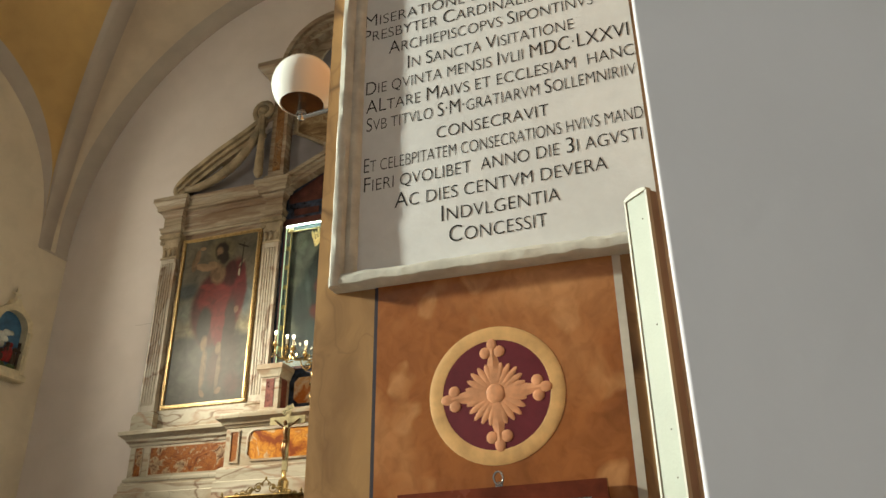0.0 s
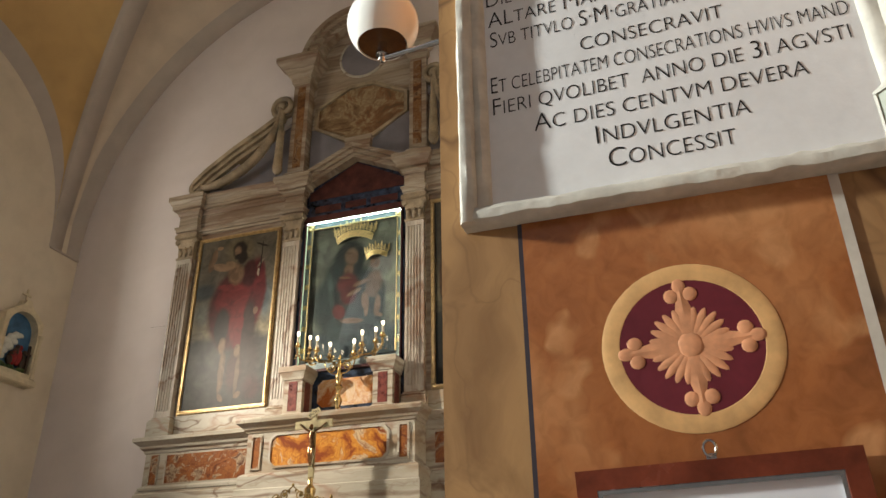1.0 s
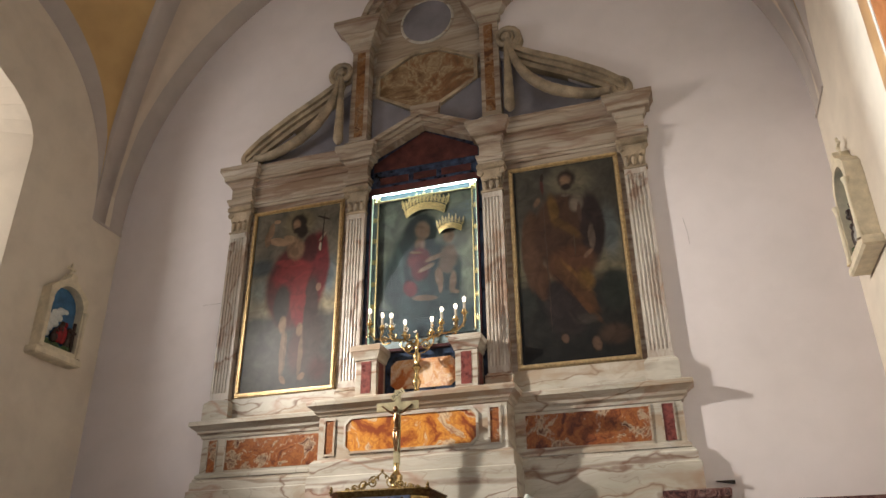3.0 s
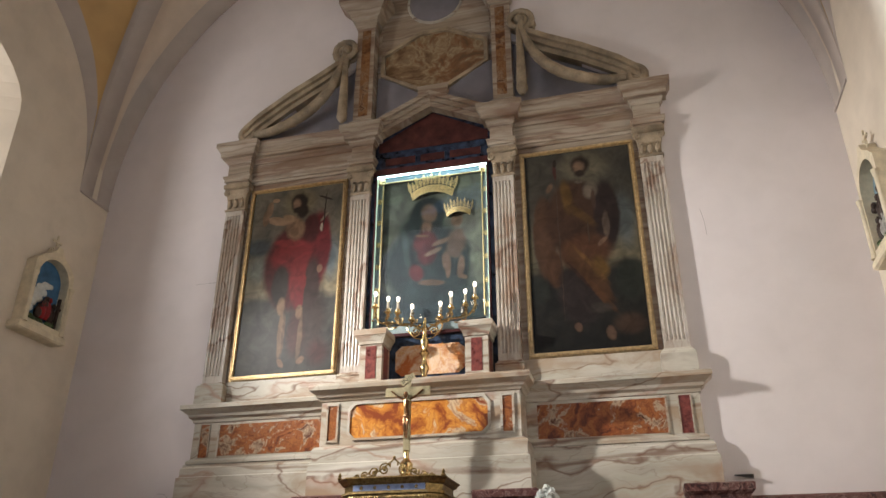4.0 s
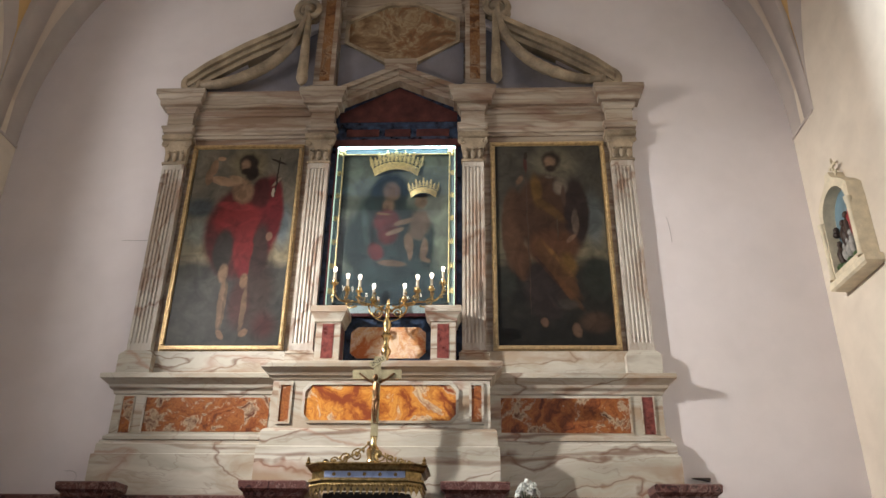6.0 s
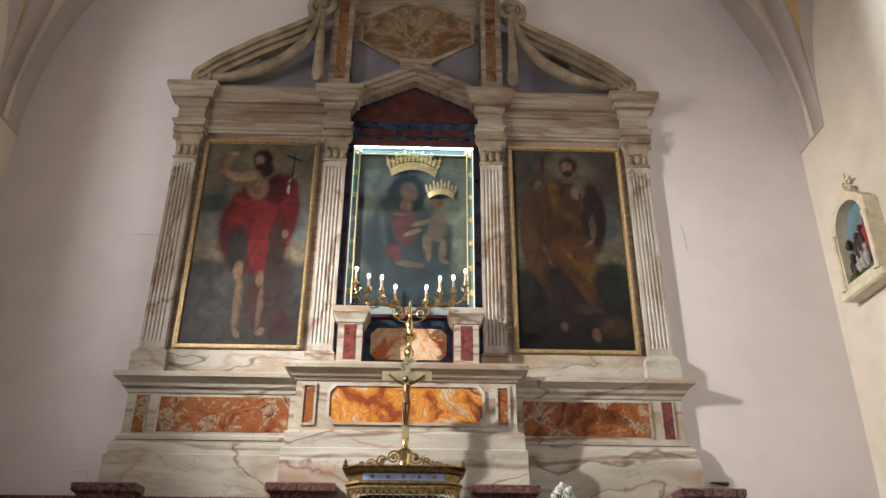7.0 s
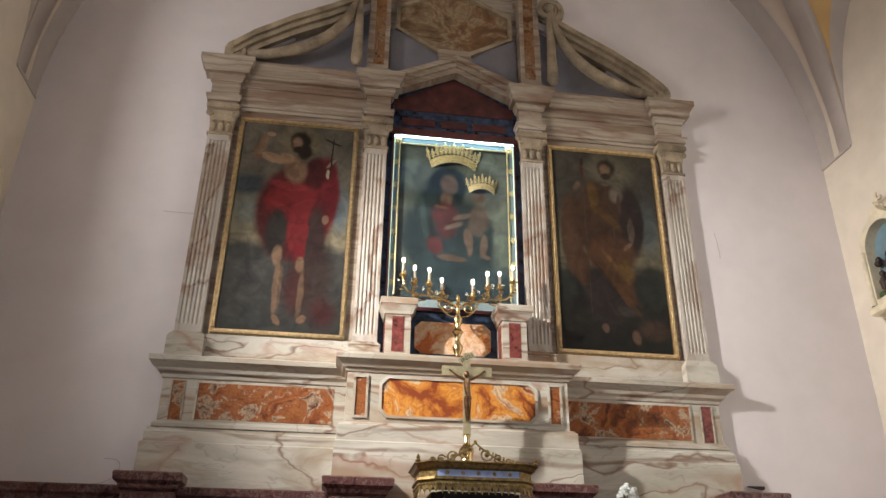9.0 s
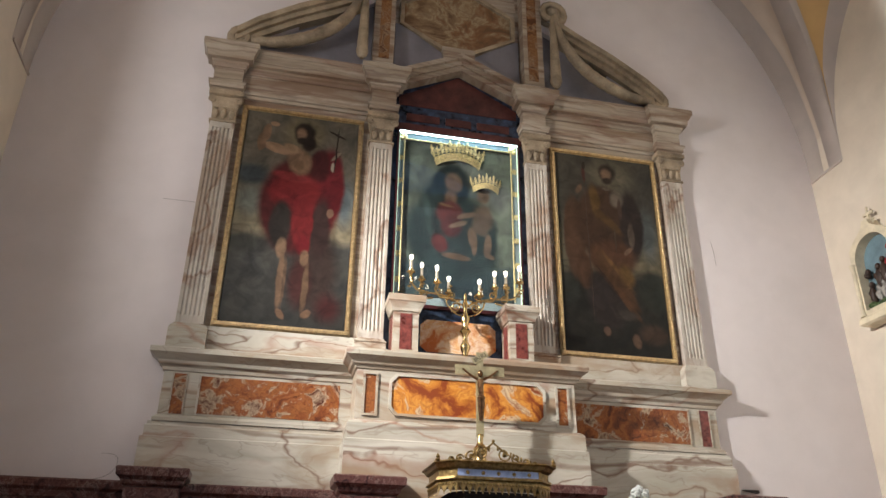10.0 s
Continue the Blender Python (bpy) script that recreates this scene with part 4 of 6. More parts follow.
for _s in (-1, 1):
    _a, _b = sorted((_s * 0.39, _s * 0.60))
    _p = part("pedestal", stack(bmesh.new(), _a, _b, -0.235, -0.015, [(0.02, 3.311), (0.02, 3.36), (0.004, 3.375), (0, 3.38), (0, 3.715)]), M_MARBLE, BLK, soften=0.003)
    part("pedestal_cap", stack(bmesh.new(), _a, _b, -0.235, -0.015, [(0, 3.715), (0.012, 3.72), (0.018, 3.745), (0.042, 3.79), (0.052, 3.80), (0.052, 3.85), (0.045, 3.857)]), M_MARBLE, _p, soften=0.003)
    part("inlay_panel", boxed((_a + _b) / 2 - 0.05, (_a + _b) / 2 + 0.05, -0.239, -0.23, 3.395, 3.70), M_PORPHYRY, _p, "dark red porphyry inlay")
    for _e in (-1, 1):
        _u = _a - 0.004 if _e < 0 else _b - 0.004
        part("side_inlay", boxed(_u, _u + 0.008, -0.18, -0.07, 3.395, 3.70), M_PORPHYRY, _p)

# ---- the two oil paintings ----
PW, PH = 1.01, 2.045


def painting_frame(t, w, h, rail):
    """Four gilded rails with a beaded inner edge."""
    for name, x0, x1, z0, z1 in (("frame_rail", -w / 2, w / 2, h / 2 - rail, h / 2), ("frame_rail", -w / 2, w / 2, -h / 2, -h / 2 + rail),
                                 ("frame_rail", -w / 2, -w / 2 + rail, -h / 2 + rail, h / 2 - rail), ("frame_rail", w / 2 - rail, w / 2, -h / 2 + rail, h / 2 - rail)):
        bm = boxed(x0, x1, -0.026, 0.0, z0, z1)
        e = rail * 0.30
        box(bm, x0 + (e if x1 - x0 > rail * 1.5 or x0 < 0 else e * 0.4), x1 - (e if x1 - x0 > rail * 1.5 or x0 > 0 else e * 0.4), -0.042, -0.0262, z0 + e * 0.6, z1 - e * 0.6)
        wide = x1 - x0 > z1 - z0
        n = int((x1 - x0 if wide else z1 - z0) / 0.022)
        for i in range(n):
            q = (i + 0.5) / n
            c = (x0 + (x1 - x0) * q, -0.043, (z0 + z1) / 2) if wide else ((x0 + x1) / 2, -0.043, z0 + (z1 - z0) * q)
            m = Matrix.Translation(c) @ Matrix.Diagonal((0.0085, 0.007, 0.0085, 1))
            bmesh.ops.create_icosphere(bm, subdivisions=1, radius=1, matrix=m)
        part(name, bm, M_GOLD, t)


SKIN, SHADE = (0.27, 0.17, 0.105), (0.13, 0.075, 0.045)
DARK, RED, DEEP = (0.020, 0.013, 0.010), (0.145, 0.016, 0.017), (0.075, 0.014, 0.014)
_c = Canvas("oil paint, red robe", PW, PH, (0.115, 0.105, 0.085), (0.25, 0.222, 0.155), (0.062, 0.063, 0.061), -0.22)
_c.blob(-0.8, 0.35, 0.35, 0.12, (0.045, 0.055, 0.06), 1.0).blob(-0.75, 0.1, 0.3, 0.16, (0.15, 0.16, 0.14), 1.2).blob(0.85, 0.15, 0.2, 0.25, (0.10, 0.12, 0.13), 1.2)
_c.blob(-0.80, -0.30, 0.30, 0.09, (0.045, 0.046, 0.040), 0.9).blob(0.05, 0.84, 0.40, 0.20, (0.15, 0.125, 0.075), 1.0)
_c.blob(0.06, 0.10, 0.72, 0.50, DEEP, 0.3).blob(0.45, -0.5, 0.40, 0.42, (0.040, 0.026, 0.022), 0.8).blob(0.55, 0.30, 0.30, 0.42, (0.105, 0.012, 0.015), 0.4)
_c.blob(-0.02, 0.22, 0.48, 0.21, RED, 0.4).blob(-0.08, 0.37, 0.38, 0.045, (0.19, 0.026, 0.026), 0.7, 3).blob(0.10, 0.10, 0.30, 0.05, (0.12, 0.010, 0.013), 0.9, 15).blob(-0.2, 0.16, 0.22, 0.04, (0.18, 0.02, 0.022), 0.9, 12)
_c.blob(-0.22, -0.10, 0.20, 0.24, (0.030, 0.024, 0.021), 0.5).blob(0.47, -0.10, 0.18, 0.32, (0.036, 0.020, 0.018), 0.6).blob(0.16, -0.08, 0.19, 0.28, RED, 0.35).blob(0.20, -0.28, 0.12, 0.10, (0.15, 0.012, 0.016), 0.6)
_c.blob(0.70, -0.83, 0.24, 0.14, (0.055, 0.016, 0.015), 1.4).blob(0.20, -0.62, 0.22, 0.25, (0.050, 0.018, 0.016), 0.9)
_c.blob(0.36, 0.52, 0.20, 0.18, (0.055, 0.012, 0.012), 0.5).blob(0.00, 0.54, 0.24, 0.15, (0.20, 0.125, 0.076), 0.6, 10).blob(-0.16, 0.66, 0.16, 0.05, (0.27, 0.175, 0.105), 0.6, 8).blob(0.0, 0.50, 0.10, 0.06, (0.14, 0.085, 0.05), 0.8)
_c.blob(-0.42, 0.645, 0.26, 0.052, (0.25, 0.16, 0.10), 0.4, 8).blob(-0.70, 0.70, 0.09, 0.10, (0.17, 0.105, 0.064), 0.4, 10).blob(-0.62, 0.80, 0.085, 0.095, (0.20, 0.125, 0.076), 0.4, 32).blob(-0.50, 0.90, 0.09, 0.030, SKIN, 0.5)
_c.blob(0.04, 0.84, 0.20, 0.115, DARK, 0.5).blob(0.14, 0.73, 0.13, 0.09, DARK, 0.7).blob(-0.01, 0.83, 0.105, 0.068, (0.20, 0.125, 0.078), 0.9).blob(0.01, 0.752, 0.10, 0.040, DARK, 0.9)
_c.blob(-0.15, -0.32, 0.095, 0.10, (0.23, 0.15, 0.095), 0.6, 6).blob(-0.11, -0.62, 0.070, 0.27, (0.165, 0.105, 0.066), 0.6, -2).blob(-0.05, -0.62, 0.03, 0.24, (0.11, 0.07, 0.045), 0.8)
_c.blob(0.24, -0.40, 0.080, 0.08, (0.17, 0.105, 0.065), 0.6).blob(0.30, -0.66, 0.060, 0.24, (0.125, 0.078, 0.048), 0.6, 2).blob(-0.06, -0.91, 0.08, 0.040, (0.19, 0.115, 0.072), 0.6, 20).blob(0.36, -0.89, 0.08, 0.038, (0.15, 0.09, 0.056), 0.6, -15)
_c.blob(0.60, 0.52, 0.035, 0.05, (0.36, 0.32, 0.25), 0.5).blob(0.64, 0.63, 0.10, 0.022, (0.22, 0.18, 0.13), 0.5, -30).blob(0.64, 0.70, 0.016, 0.24, DARK, 0.4, 3).blob(0.64, 0.86, 0.17, 0.012, DARK, 0.4, 12).blob(0.63, 0.05, 0.07, 0.05, (0.17, 0.10, 0.07), 0.5)
CANVAS_RED = _c.done()

BROWN, RUST, MUST = (0.040, 0.021, 0.013), (0.062, 0.030, 0.014), (0.10, 0.056, 0.016)
_c = Canvas("oil paint, brown robe", PW, PH, (0.046, 0.043, 0.036), (0.125, 0.112, 0.076), (0.020, 0.019, 0.017), -0.22)
_c.blob(0.1, 0.82, 0.5, 0.22, (0.10, 0.088, 0.060), 1.2).blob(0.80, -0.38, 0.30, 0.22, (0.018, 0.020, 0.016), 0.5).blob(-0.88, -0.42, 0.22, 0.16, (0.018, 0.019, 0.016), 0.6).blob(0.8, 0.2, 0.2, 0.3, (0.075, 0.085, 0.085), 1.2)
_c.blob(-0.70, 0.12, 0.22, 0.44, (0.060, 0.032, 0.019), 0.3).blob(-0.55, -0.22, 0.16, 0.20, (0.055, 0.028, 0.016), 0.4, -15).blob(-0.08, 0.28, 0.62, 0.42, BROWN, 0.3).blob(0.48, 0.28, 0.25, 0.38, (0.020, 0.013, 0.012), 0.35)
_c.blob(-0.12, -0.48, 0.42, 0.32, (0.022, 0.016, 0.015), 0.5).blob(0.02, -0.08, 0.52, 0.20, (0.062, 0.028, 0.015), 0.5).blob(-0.24, 0.52, 0.11, 0.20, (0.08, 0.045, 0.014), 0.8, -14).blob(0.02, 0.30, 0.30, 0.06, (0.07, 0.038, 0.014), 0.8, 24)
_c.blob(0.06, -0.28, 0.52, 0.12, RUST, 0.5, 36).blob(0.28, -0.24, 0.17, 0.12, MUST, 1.0, 20).blob(0.10, -0.20, 0.36, 0.035, (0.10, 0.052, 0.017), 1.2, 34).blob(0.22, -0.50, 0.34, 0.05, (0.075, 0.034, 0.015), 0.7, 34).blob(-0.1, -0.32, 0.3, 0.02, (0.035, 0.018, 0.012), 0.8, 36)
_c.blob(0.22, 0.56, 0.15, 0.10, (0.12, 0.098, 0.075), 0.8).blob(0.27, 0.46, 0.05, 0.12, (0.05, 0.03, 0.022), 0.8).blob(0.06, 0.845, 0.19, 0.105, DARK, 0.6).blob(0.04, 0.83, 0.12, 0.072, (0.145, 0.092, 0.058), 0.9).blob(0.05, 0.752, 0.11, 0.040, DARK, 0.9)
_c.blob(0.02, 0.66, 0.08, 0.018, (0.09, 0.07, 0.055), 0.8).blob(-0.55, 0.63, 0.09, 0.045, (0.10, 0.062, 0.04), 0.8, -30).blob(-0.43, 0.05, 0.012, 0.80, (0.045, 0.030, 0.022), 0.4).blob(-0.43, 0.80, 0.035, 0.10, (0.06, 0.020, 0.017), 0.5).blob(-0.42, 0.90, 0.04, 0.05, DARK, 0.5)
_c.blob(0.45, 0.18, 0.07, 0.14, (0.075, 0.055, 0.042), 0.6).blob(0.36, 0.01, 0.11, 0.030, (0.11, 0.068, 0.044), 0.8, -22).blob(0.12, 0.12, 0.014, 0.14, (0.055, 0.04, 0.026), 0.6)
_c.blob(0.23, -0.63, 0.22, 0.055, (0.035, 0.029, 0.024), 0.9).blob(-0.20, -0.80, 0.085, 0.045, (0.10, 0.06, 0.04), 0.6, 10).blob(0.36, -0.87, 0.085, 0.065, (0.09, 0.055, 0.036), 0.6, 20).blob(0.7, -0.8, 0.3, 0.1, (0.05, 0.03, 0.02), 1.0)
CANVAS_BROWN = _c.done()

for _s, _m, _lab in ((-1, CANVAS_RED, "tall oil painting with a red-robed saint in a beaded gilt frame"), (1, CANVAS_BROWN, "tall oil painting with a brown-robed saint in a beaded gilt frame")):
    _t = thing("painting", (CX + _s * 1.487, 0.008, 4.61), _lab, "painting", "paintings of the altarpiece")
    painting_frame(_t, 1.12, 2.155, 0.046)
    part("canvas", boxed(-PW / 2 - 0.005, PW / 2 + 0.005, -0.022, -0.002, -PH / 2 - 0.01, PH / 2 + 0.01), _m, _t, "darkened oil canvas")

# ---- the lit case of the middle picture ----
_c = Canvas("oil paint, veiled figure", 1.08, 1.55, (0.15, 0.185, 0.155), (0.125, 0.16, 0.135), (0.055, 0.09, 0.105), -0.5, 0.13)
_c.blob(-0.7, 0.7, 0.3, 0.2, (0.15, 0.18, 0.155), 1.2).blob(0.75, 0.5, 0.25, 0.25, (0.15, 0.17, 0.145), 1.2)
VEIL, FLESH, ROSE = (0.028, 0.046, 0.046), (0.165, 0.12, 0.082), (0.105, 0.032, 0.031)
_c.blob(-0.12, -0.10, 0.84, 0.60, VEIL, 0.35).blob(-0.22, 0.36, 0.46, 0.36, VEIL, 0.5, -20).blob(-0.10, 0.60, 0.36, 0.30, (0.022, 0.034, 0.033), 0.4).blob(0.10, -0.42, 0.66, 0.22, (0.036, 0.058, 0.060), 0.6)
_c.blob(-0.50, 0.10, 0.07, 0.42, (0.055, 0.085, 0.08), 1.2, -14).blob(-0.34, -0.08, 0.05, 0.30, (0.022, 0.036, 0.035), 1.2, -10).blob(0.62, -0.15, 0.10, 0.34, (0.026, 0.044, 0.044), 1.0, 8)
_c.blob(-0.12, 0.40, 0.12, 0.12, (0.15, 0.105, 0.07), 0.8).blob(-0.07, 0.62, 0.16, 0.145, FLESH, 0.8, 16).blob(0.01, 0.60, 0.07, 0.10, (0.14, 0.10, 0.068), 1.2, 16).blob(-0.10, 0.665, 0.10, 0.016, (0.11, 0.076, 0.052), 1.2, 14)
_c.blob(-0.14, 0.20, 0.25, 0.17, ROSE, 0.6).blob(-0.10, 0.02, 0.20, 0.16, (0.082, 0.028, 0.028), 0.7).blob(-0.30, -0.22, 0.17, 0.12, ROSE, 0.6, 20).blob(-0.20, 0.29, 0.16, 0.02, (0.16, 0.10, 0.055), 0.9, 6)
_c.blob(0.00, -0.38, 0.26, 0.045, (0.14, 0.098, 0.066), 0.6, 4).blob(0.46, 0.17, 0.21, 0.20, (0.105, 0.08, 0.058), 0.6).blob(0.40, 0.02, 0.17, 0.09, (0.10, 0.08, 0.06), 0.7, 20).blob(0.16, 0.18, 0.19, 0.042, FLESH, 0.6, -14)
_c.blob(0.46, 0.47, 0.12, 0.105, FLESH, 0.7).blob(0.50, 0.45, 0.05, 0.07, (0.14, 0.10, 0.07), 1.1).blob(0.47, 0.55, 0.13, 0.04, (0.065, 0.046, 0.032), 0.8).blob(0.54, 0.16, 0.05, 0.16, (0.12, 0.092, 0.066), 1.0, 8)
_c.blob(0.27, -0.10, 0.085, 0.15, FLESH, 0.6, -12).blob(0.30, -0.25, 0.05, 0.10, (0.17, 0.12, 0.08), 0.7).blob(0.54, -0.20, 0.075, 0.17, FLESH, 0.6, 12).blob(0.58, -0.34, 0.09, 0.035, (0.17, 0.12, 0.08), 0.6, 12).blob(0.02, 0.05, 0.17, 0.04, (0.17, 0.13, 0.09), 0.6, -16)
CANVAS_VEIL = _c.done()

CASE = thing("shrine_case", (CX, 0, 4.80), "glazed shrine case lit from above around an old painting", "shrine case")
part("canvas", boxed(-0.56, 0.56, 0.052, YB, -0.80, 0.82), CANVAS_VEIL, CASE, "old painting of a veiled mother and child")
for _s in (-1, 1):
    _a, _b = sorted((_s * 0.585, _s * 0.601))
    part("case_side", boxed(_a, _b, -0.035, 0.115, -0.955, 0.852), M_REDTRIM, CASE, "dark red case side")
    _a, _b = sorted((_s * 0.535, _s * 0.585))
    part("side_lining", boxed(_a, _b, 0.02, 0.0515, -0.925, 0.84), M_CASEWHITE, CASE, "pale green lining strip")
    part("side_light_strip", boxed(min(_s * 0.577, _s * 0.584), max(_s * 0.577, _s * 0.584), -0.02, -0.012, -0.90, 0.815), M_SIDELED, CASE, "faint pale green light strip")
    part("gold_bar", tube(bmesh.new(), [(_s * 0.528, 0.012, -0.80), (_s * 0.528, 0.012, 0.775)], 0.008, 8), M_GILT, CASE, "thin gilt bar", smooth=True)
    for _k in range(6):
        _bm = ball(bmesh.new(), (_s * 0.562, 0.014, 0.56 - 0.25 * _k), 0.024, (1, 0.5, 0.8), 10, 6)
        for _i in range(6):
            ball(_bm, (_s * 0.562 + 0.02 * math.cos(_i), 0.010, 0.56 - 0.25 * _k + 0.02 * math.sin(_i)), 0.012, (1, 0.6, 1), 6, 5)
        part("gilt_rosette", _bm, M_GILT, CASE, "small gilt rosette", smooth=True)
    _bm = bmesh.new()
    for _i in range(7):
        ball(_bm, (_s * (0.545 - 0.02 * math.cos(_i)), 0.008, 0.80 + 0.028 * math.sin(_i * 1.3)), 0.022, (1, 0.6, 1), 8, 5)
    part("corner_ornament", _bm, M_GILT, CASE, "gilt corner ornament", smooth=True)
part("case_top", boxed(-0.585, 0.585, -0.03, 0.10, 0.842, 0.852), M_CASEWHITE, CASE, "pale lining of the case top")
part("top_lining", boxed(-0.535, 0.535, 0.02, 0.0515, 0.782, 0.8415), M_CASEBLUE, CASE, "pale lining strip under the light")
part("light_strip", boxed(-0.583, 0.583, -0.028, -0.014, 0.832, 0.8405), M_LED, CASE, "bright white light strip")
part("gold_bar", tube(bmesh.new(), [(-0.528, 0.010, 0.775), (0.528, 0.010, 0.775)], 0.008, 8), M_GILT, CASE, "thin gilt bar", smooth=True)
part("case_bottom", boxed(-0.585, 0.585, -0.035, 0.115, -0.955, -0.925), M_REDTRIM, CASE, "dark red case sill")
part("bottom_lining", boxed(-0.535, 0.535, 0.02, 0.0515, -0.925, -0.83), M_CASEWHITE, CASE, "pale green lining strip")
_g = part("glass_pane", boxed(-0.584, 0.584, -0.033, -0.0305, -0.925, 0.819), M_GLASS, CASE, "clear glass front")
_g.visible_shadow = False


def crown(name, x, z, w, h, points):
    """A gilt crown in relief: a curved jewelled band with fleurons."""
    bm = bmesh.new()
    def at(u, k, d=0.0):
        f = 0.80 + 0.20 * k
        return Vector((x + w / 2 * u * f, 0.040 - 0.045 * (1 - u * u) - d, z + h * k + 0.10 * w * (1 - u * u)))
    n = 24
    lo = [bm.verts.new(at(-1 + 2 * i / n, 0)) for i in range(n + 1)]
    hi = [bm.verts.new(at(-1 + 2 * i / n, 0.36)) for i in range(n + 1)]
    for i in range(n):
        bm.faces.new((lo[i], lo[i + 1], hi[i + 1], hi[i]))
    for k in (0, 0.14, 0.34, 0.46):
        tube(bm, [at(-1 + 2 * i / n, k, 0.004) for i in range(n + 1)], 0.012 * h + 0.002, 6)
    for j in range(points):
        u = -1 + 2 * j / (points - 1)
        tall = 0.96 if j % 2 == 0 else 0.80
        tube(bm, [at(u, 0.40), at(u, 0.55), at(u, tall)], [0.014 * w, 0.018 * w, 0.006], 6)
        ball(bm, at(u, tall, 0.004), 0.018 * w, (1, 0.7, 1), 8, 6)
        for d in (-1, 1):
            ball(bm, at(u, tall - 0.13, 0.004) + Vector((d * 0.024 * w, 0, 0)), 0.017 * w, (1, 0.7, 1), 8, 5)
            tube(bm, curve([at(u, 0.46, 0.004), at(u + d * 0.9 / points, 0.60, 0.004), at(u + d * 0.45 / points, tall - 0.20, 0.004), at(u, tall - 0.1, 0.004)], 4), 0.007 * w, 5)
        ball(bm, at(u, 0.07, 0.008), 0.012 * w, (1, 0.6, 1), 8, 5)
        ball(bm, at(u, 0.24, 0.008), 0.018 * w, (1, 0.6, 1.4), 8, 5)
    return part(name, bm, M_GILT, CASE, "openwork gilt crown", smooth=True)


crown("crown", 0.0, 0.545, 0.53, 0.225, 13)
crown("crown", 0.275, 0.30, 0.30, 0.165, 9)

# ---- candelabrum ----
CND = thing("candelabrum", (CX + 0.01, -0.215, 3.311), "brass candelabrum with eight lit electric candles", "candelabrum")
_prof = [(0.085, 0), (0.088, 0.012), (0.06, 0.03), (0.03, 0.06), (0.022, 0.09), (0.04, 0.13), (0.045, 0.155), (0.025, 0.19), (0.018, 0.23), (0.034, 0.27), (0.05, 0.285), (0.034, 0.30),
         (0.022, 0.33), (0.036, 0.37), (0.04, 0.40), (0.022, 0.44), (0.017, 0.49), (0.03, 0.52), (0.018, 0.55), (0.012, 0.585), (0.016, 0.60), (0.003, 0.63)]
part("stem", lathe(bmesh.new(), _prof, (0, 0, 0), 20), M_BRASS, CND, "turned brass stem", smooth=True)
for _s in (-1, 1):
    for _k, (_x, _z) in enumerate(((0.137, 0.765), (0.255, 0.825), (0.375, 0.865), (0.48, 0.90))):
        _yy = -0.03 if _k % 2 else 0.035
        _bm = bmesh.new()
        if _k == 3:
            _arm = curve([(0, 0, 0.50), (_s * 0.10, 0, 0.56), (_s * 0.24, _yy, 0.585), (_s * 0.40, _yy, 0.60), (_s * 0.465, _yy, 0.66), (_s * 0.48, _yy, 0.72)], 7)
        else:
            _arm = curve([(_s * (_x - 0.10), _yy * 0.3, 0.565), (_s * (_x - 0.03), _yy, 0.565), (_s * _x, _yy, 0.60), (_s * (_x + 0.012), _yy, _z - 0.20), (_s * _x, _yy, _z - 0.18)], 6)
        tube(_bm, _arm, 0.0085, 8)
        if _k in (0, 1, 2):
            tube(_bm, spiral(_s * (_x - 0.015), 0.615, 0.038, 1.5, _yy, 0.5, _s, 18), 0.006, 6)
        for _i in range(3):
            ball(_bm, (_s * _x + 0.012 * (_i - 1), _yy - 0.012, 0.63 + 0.03 * _i), 0.014, (1.3, 0.6, 0.8), 6, 5)
        part("arm", _bm, M_BRASS, CND, "curled brass arm", smooth=True)
        _h = _z - 0.135
        part("drip_pan", lathe(bmesh.new(), [(0.008, _h - 0.055), (0.016, _h - 0.04), (0.010, _h - 0.025), (0.018, _h - 0.012), (0.036, _h - 0.004), (0.038, _h + 0.002), (0.018, _h + 0.004), (0.021, _h + 0.03), (0.016, _h + 0.036)],
             (_s * _x, _yy, 0), 16), M_BRASS, CND, smooth=True)
        _cn = part("candle", lathe(bmesh.new(), [(0.0125, _h + 0.03), (0.0125, _z - 0.028), (0.008, _z - 0.024)], (_s * _x, _yy, 0), 14), M_CANDLE, CND, "ivory candle sleeve", smooth=True)
        part("bulb", lathe(bmesh.new(), [(0.007, _z - 0.026), (0.011, _z - 0.014), (0.0155, _z + 0.0), (0.0155, _z + 0.009), (0.011, _z + 0.02), (0.002, _z + 0.026)], (_s * _x, _yy, 0), 12), M_BULB, _cn, "small glowing bulb", smooth=True)
    _bm = bmesh.new()
    tube(_bm, spiral(_s * 0.085, 0.50, 0.05, 1.6, 0, math.pi, -_s, 20), 0.008, 8)
    tube(_bm, curve([(_s * 0.02, 0, 0.42), (_s * 0.09, 0, 0.44), (_s * 0.15, 0, 0.50), (_s * 0.17, 0, 0.56)], 6), 0.007, 8)
    part("scroll_bracket", _bm, M_BRASS, CND, "curled brass bracket", smooth=True)

# ---- crucifix and the gilt canopy it stands on ----
CAN = thing("altar_canopy", (CX + 0.01, -0.90, 1.95), "gilt canopy with blue enamel frieze and pointed fringe", "altar canopy")


def octo(w, d, cut):
    return [(-w + cut, -d), (w - cut, -d), (w, -d + cut), (w, d), (-w, d), (-w, -d + cut)]


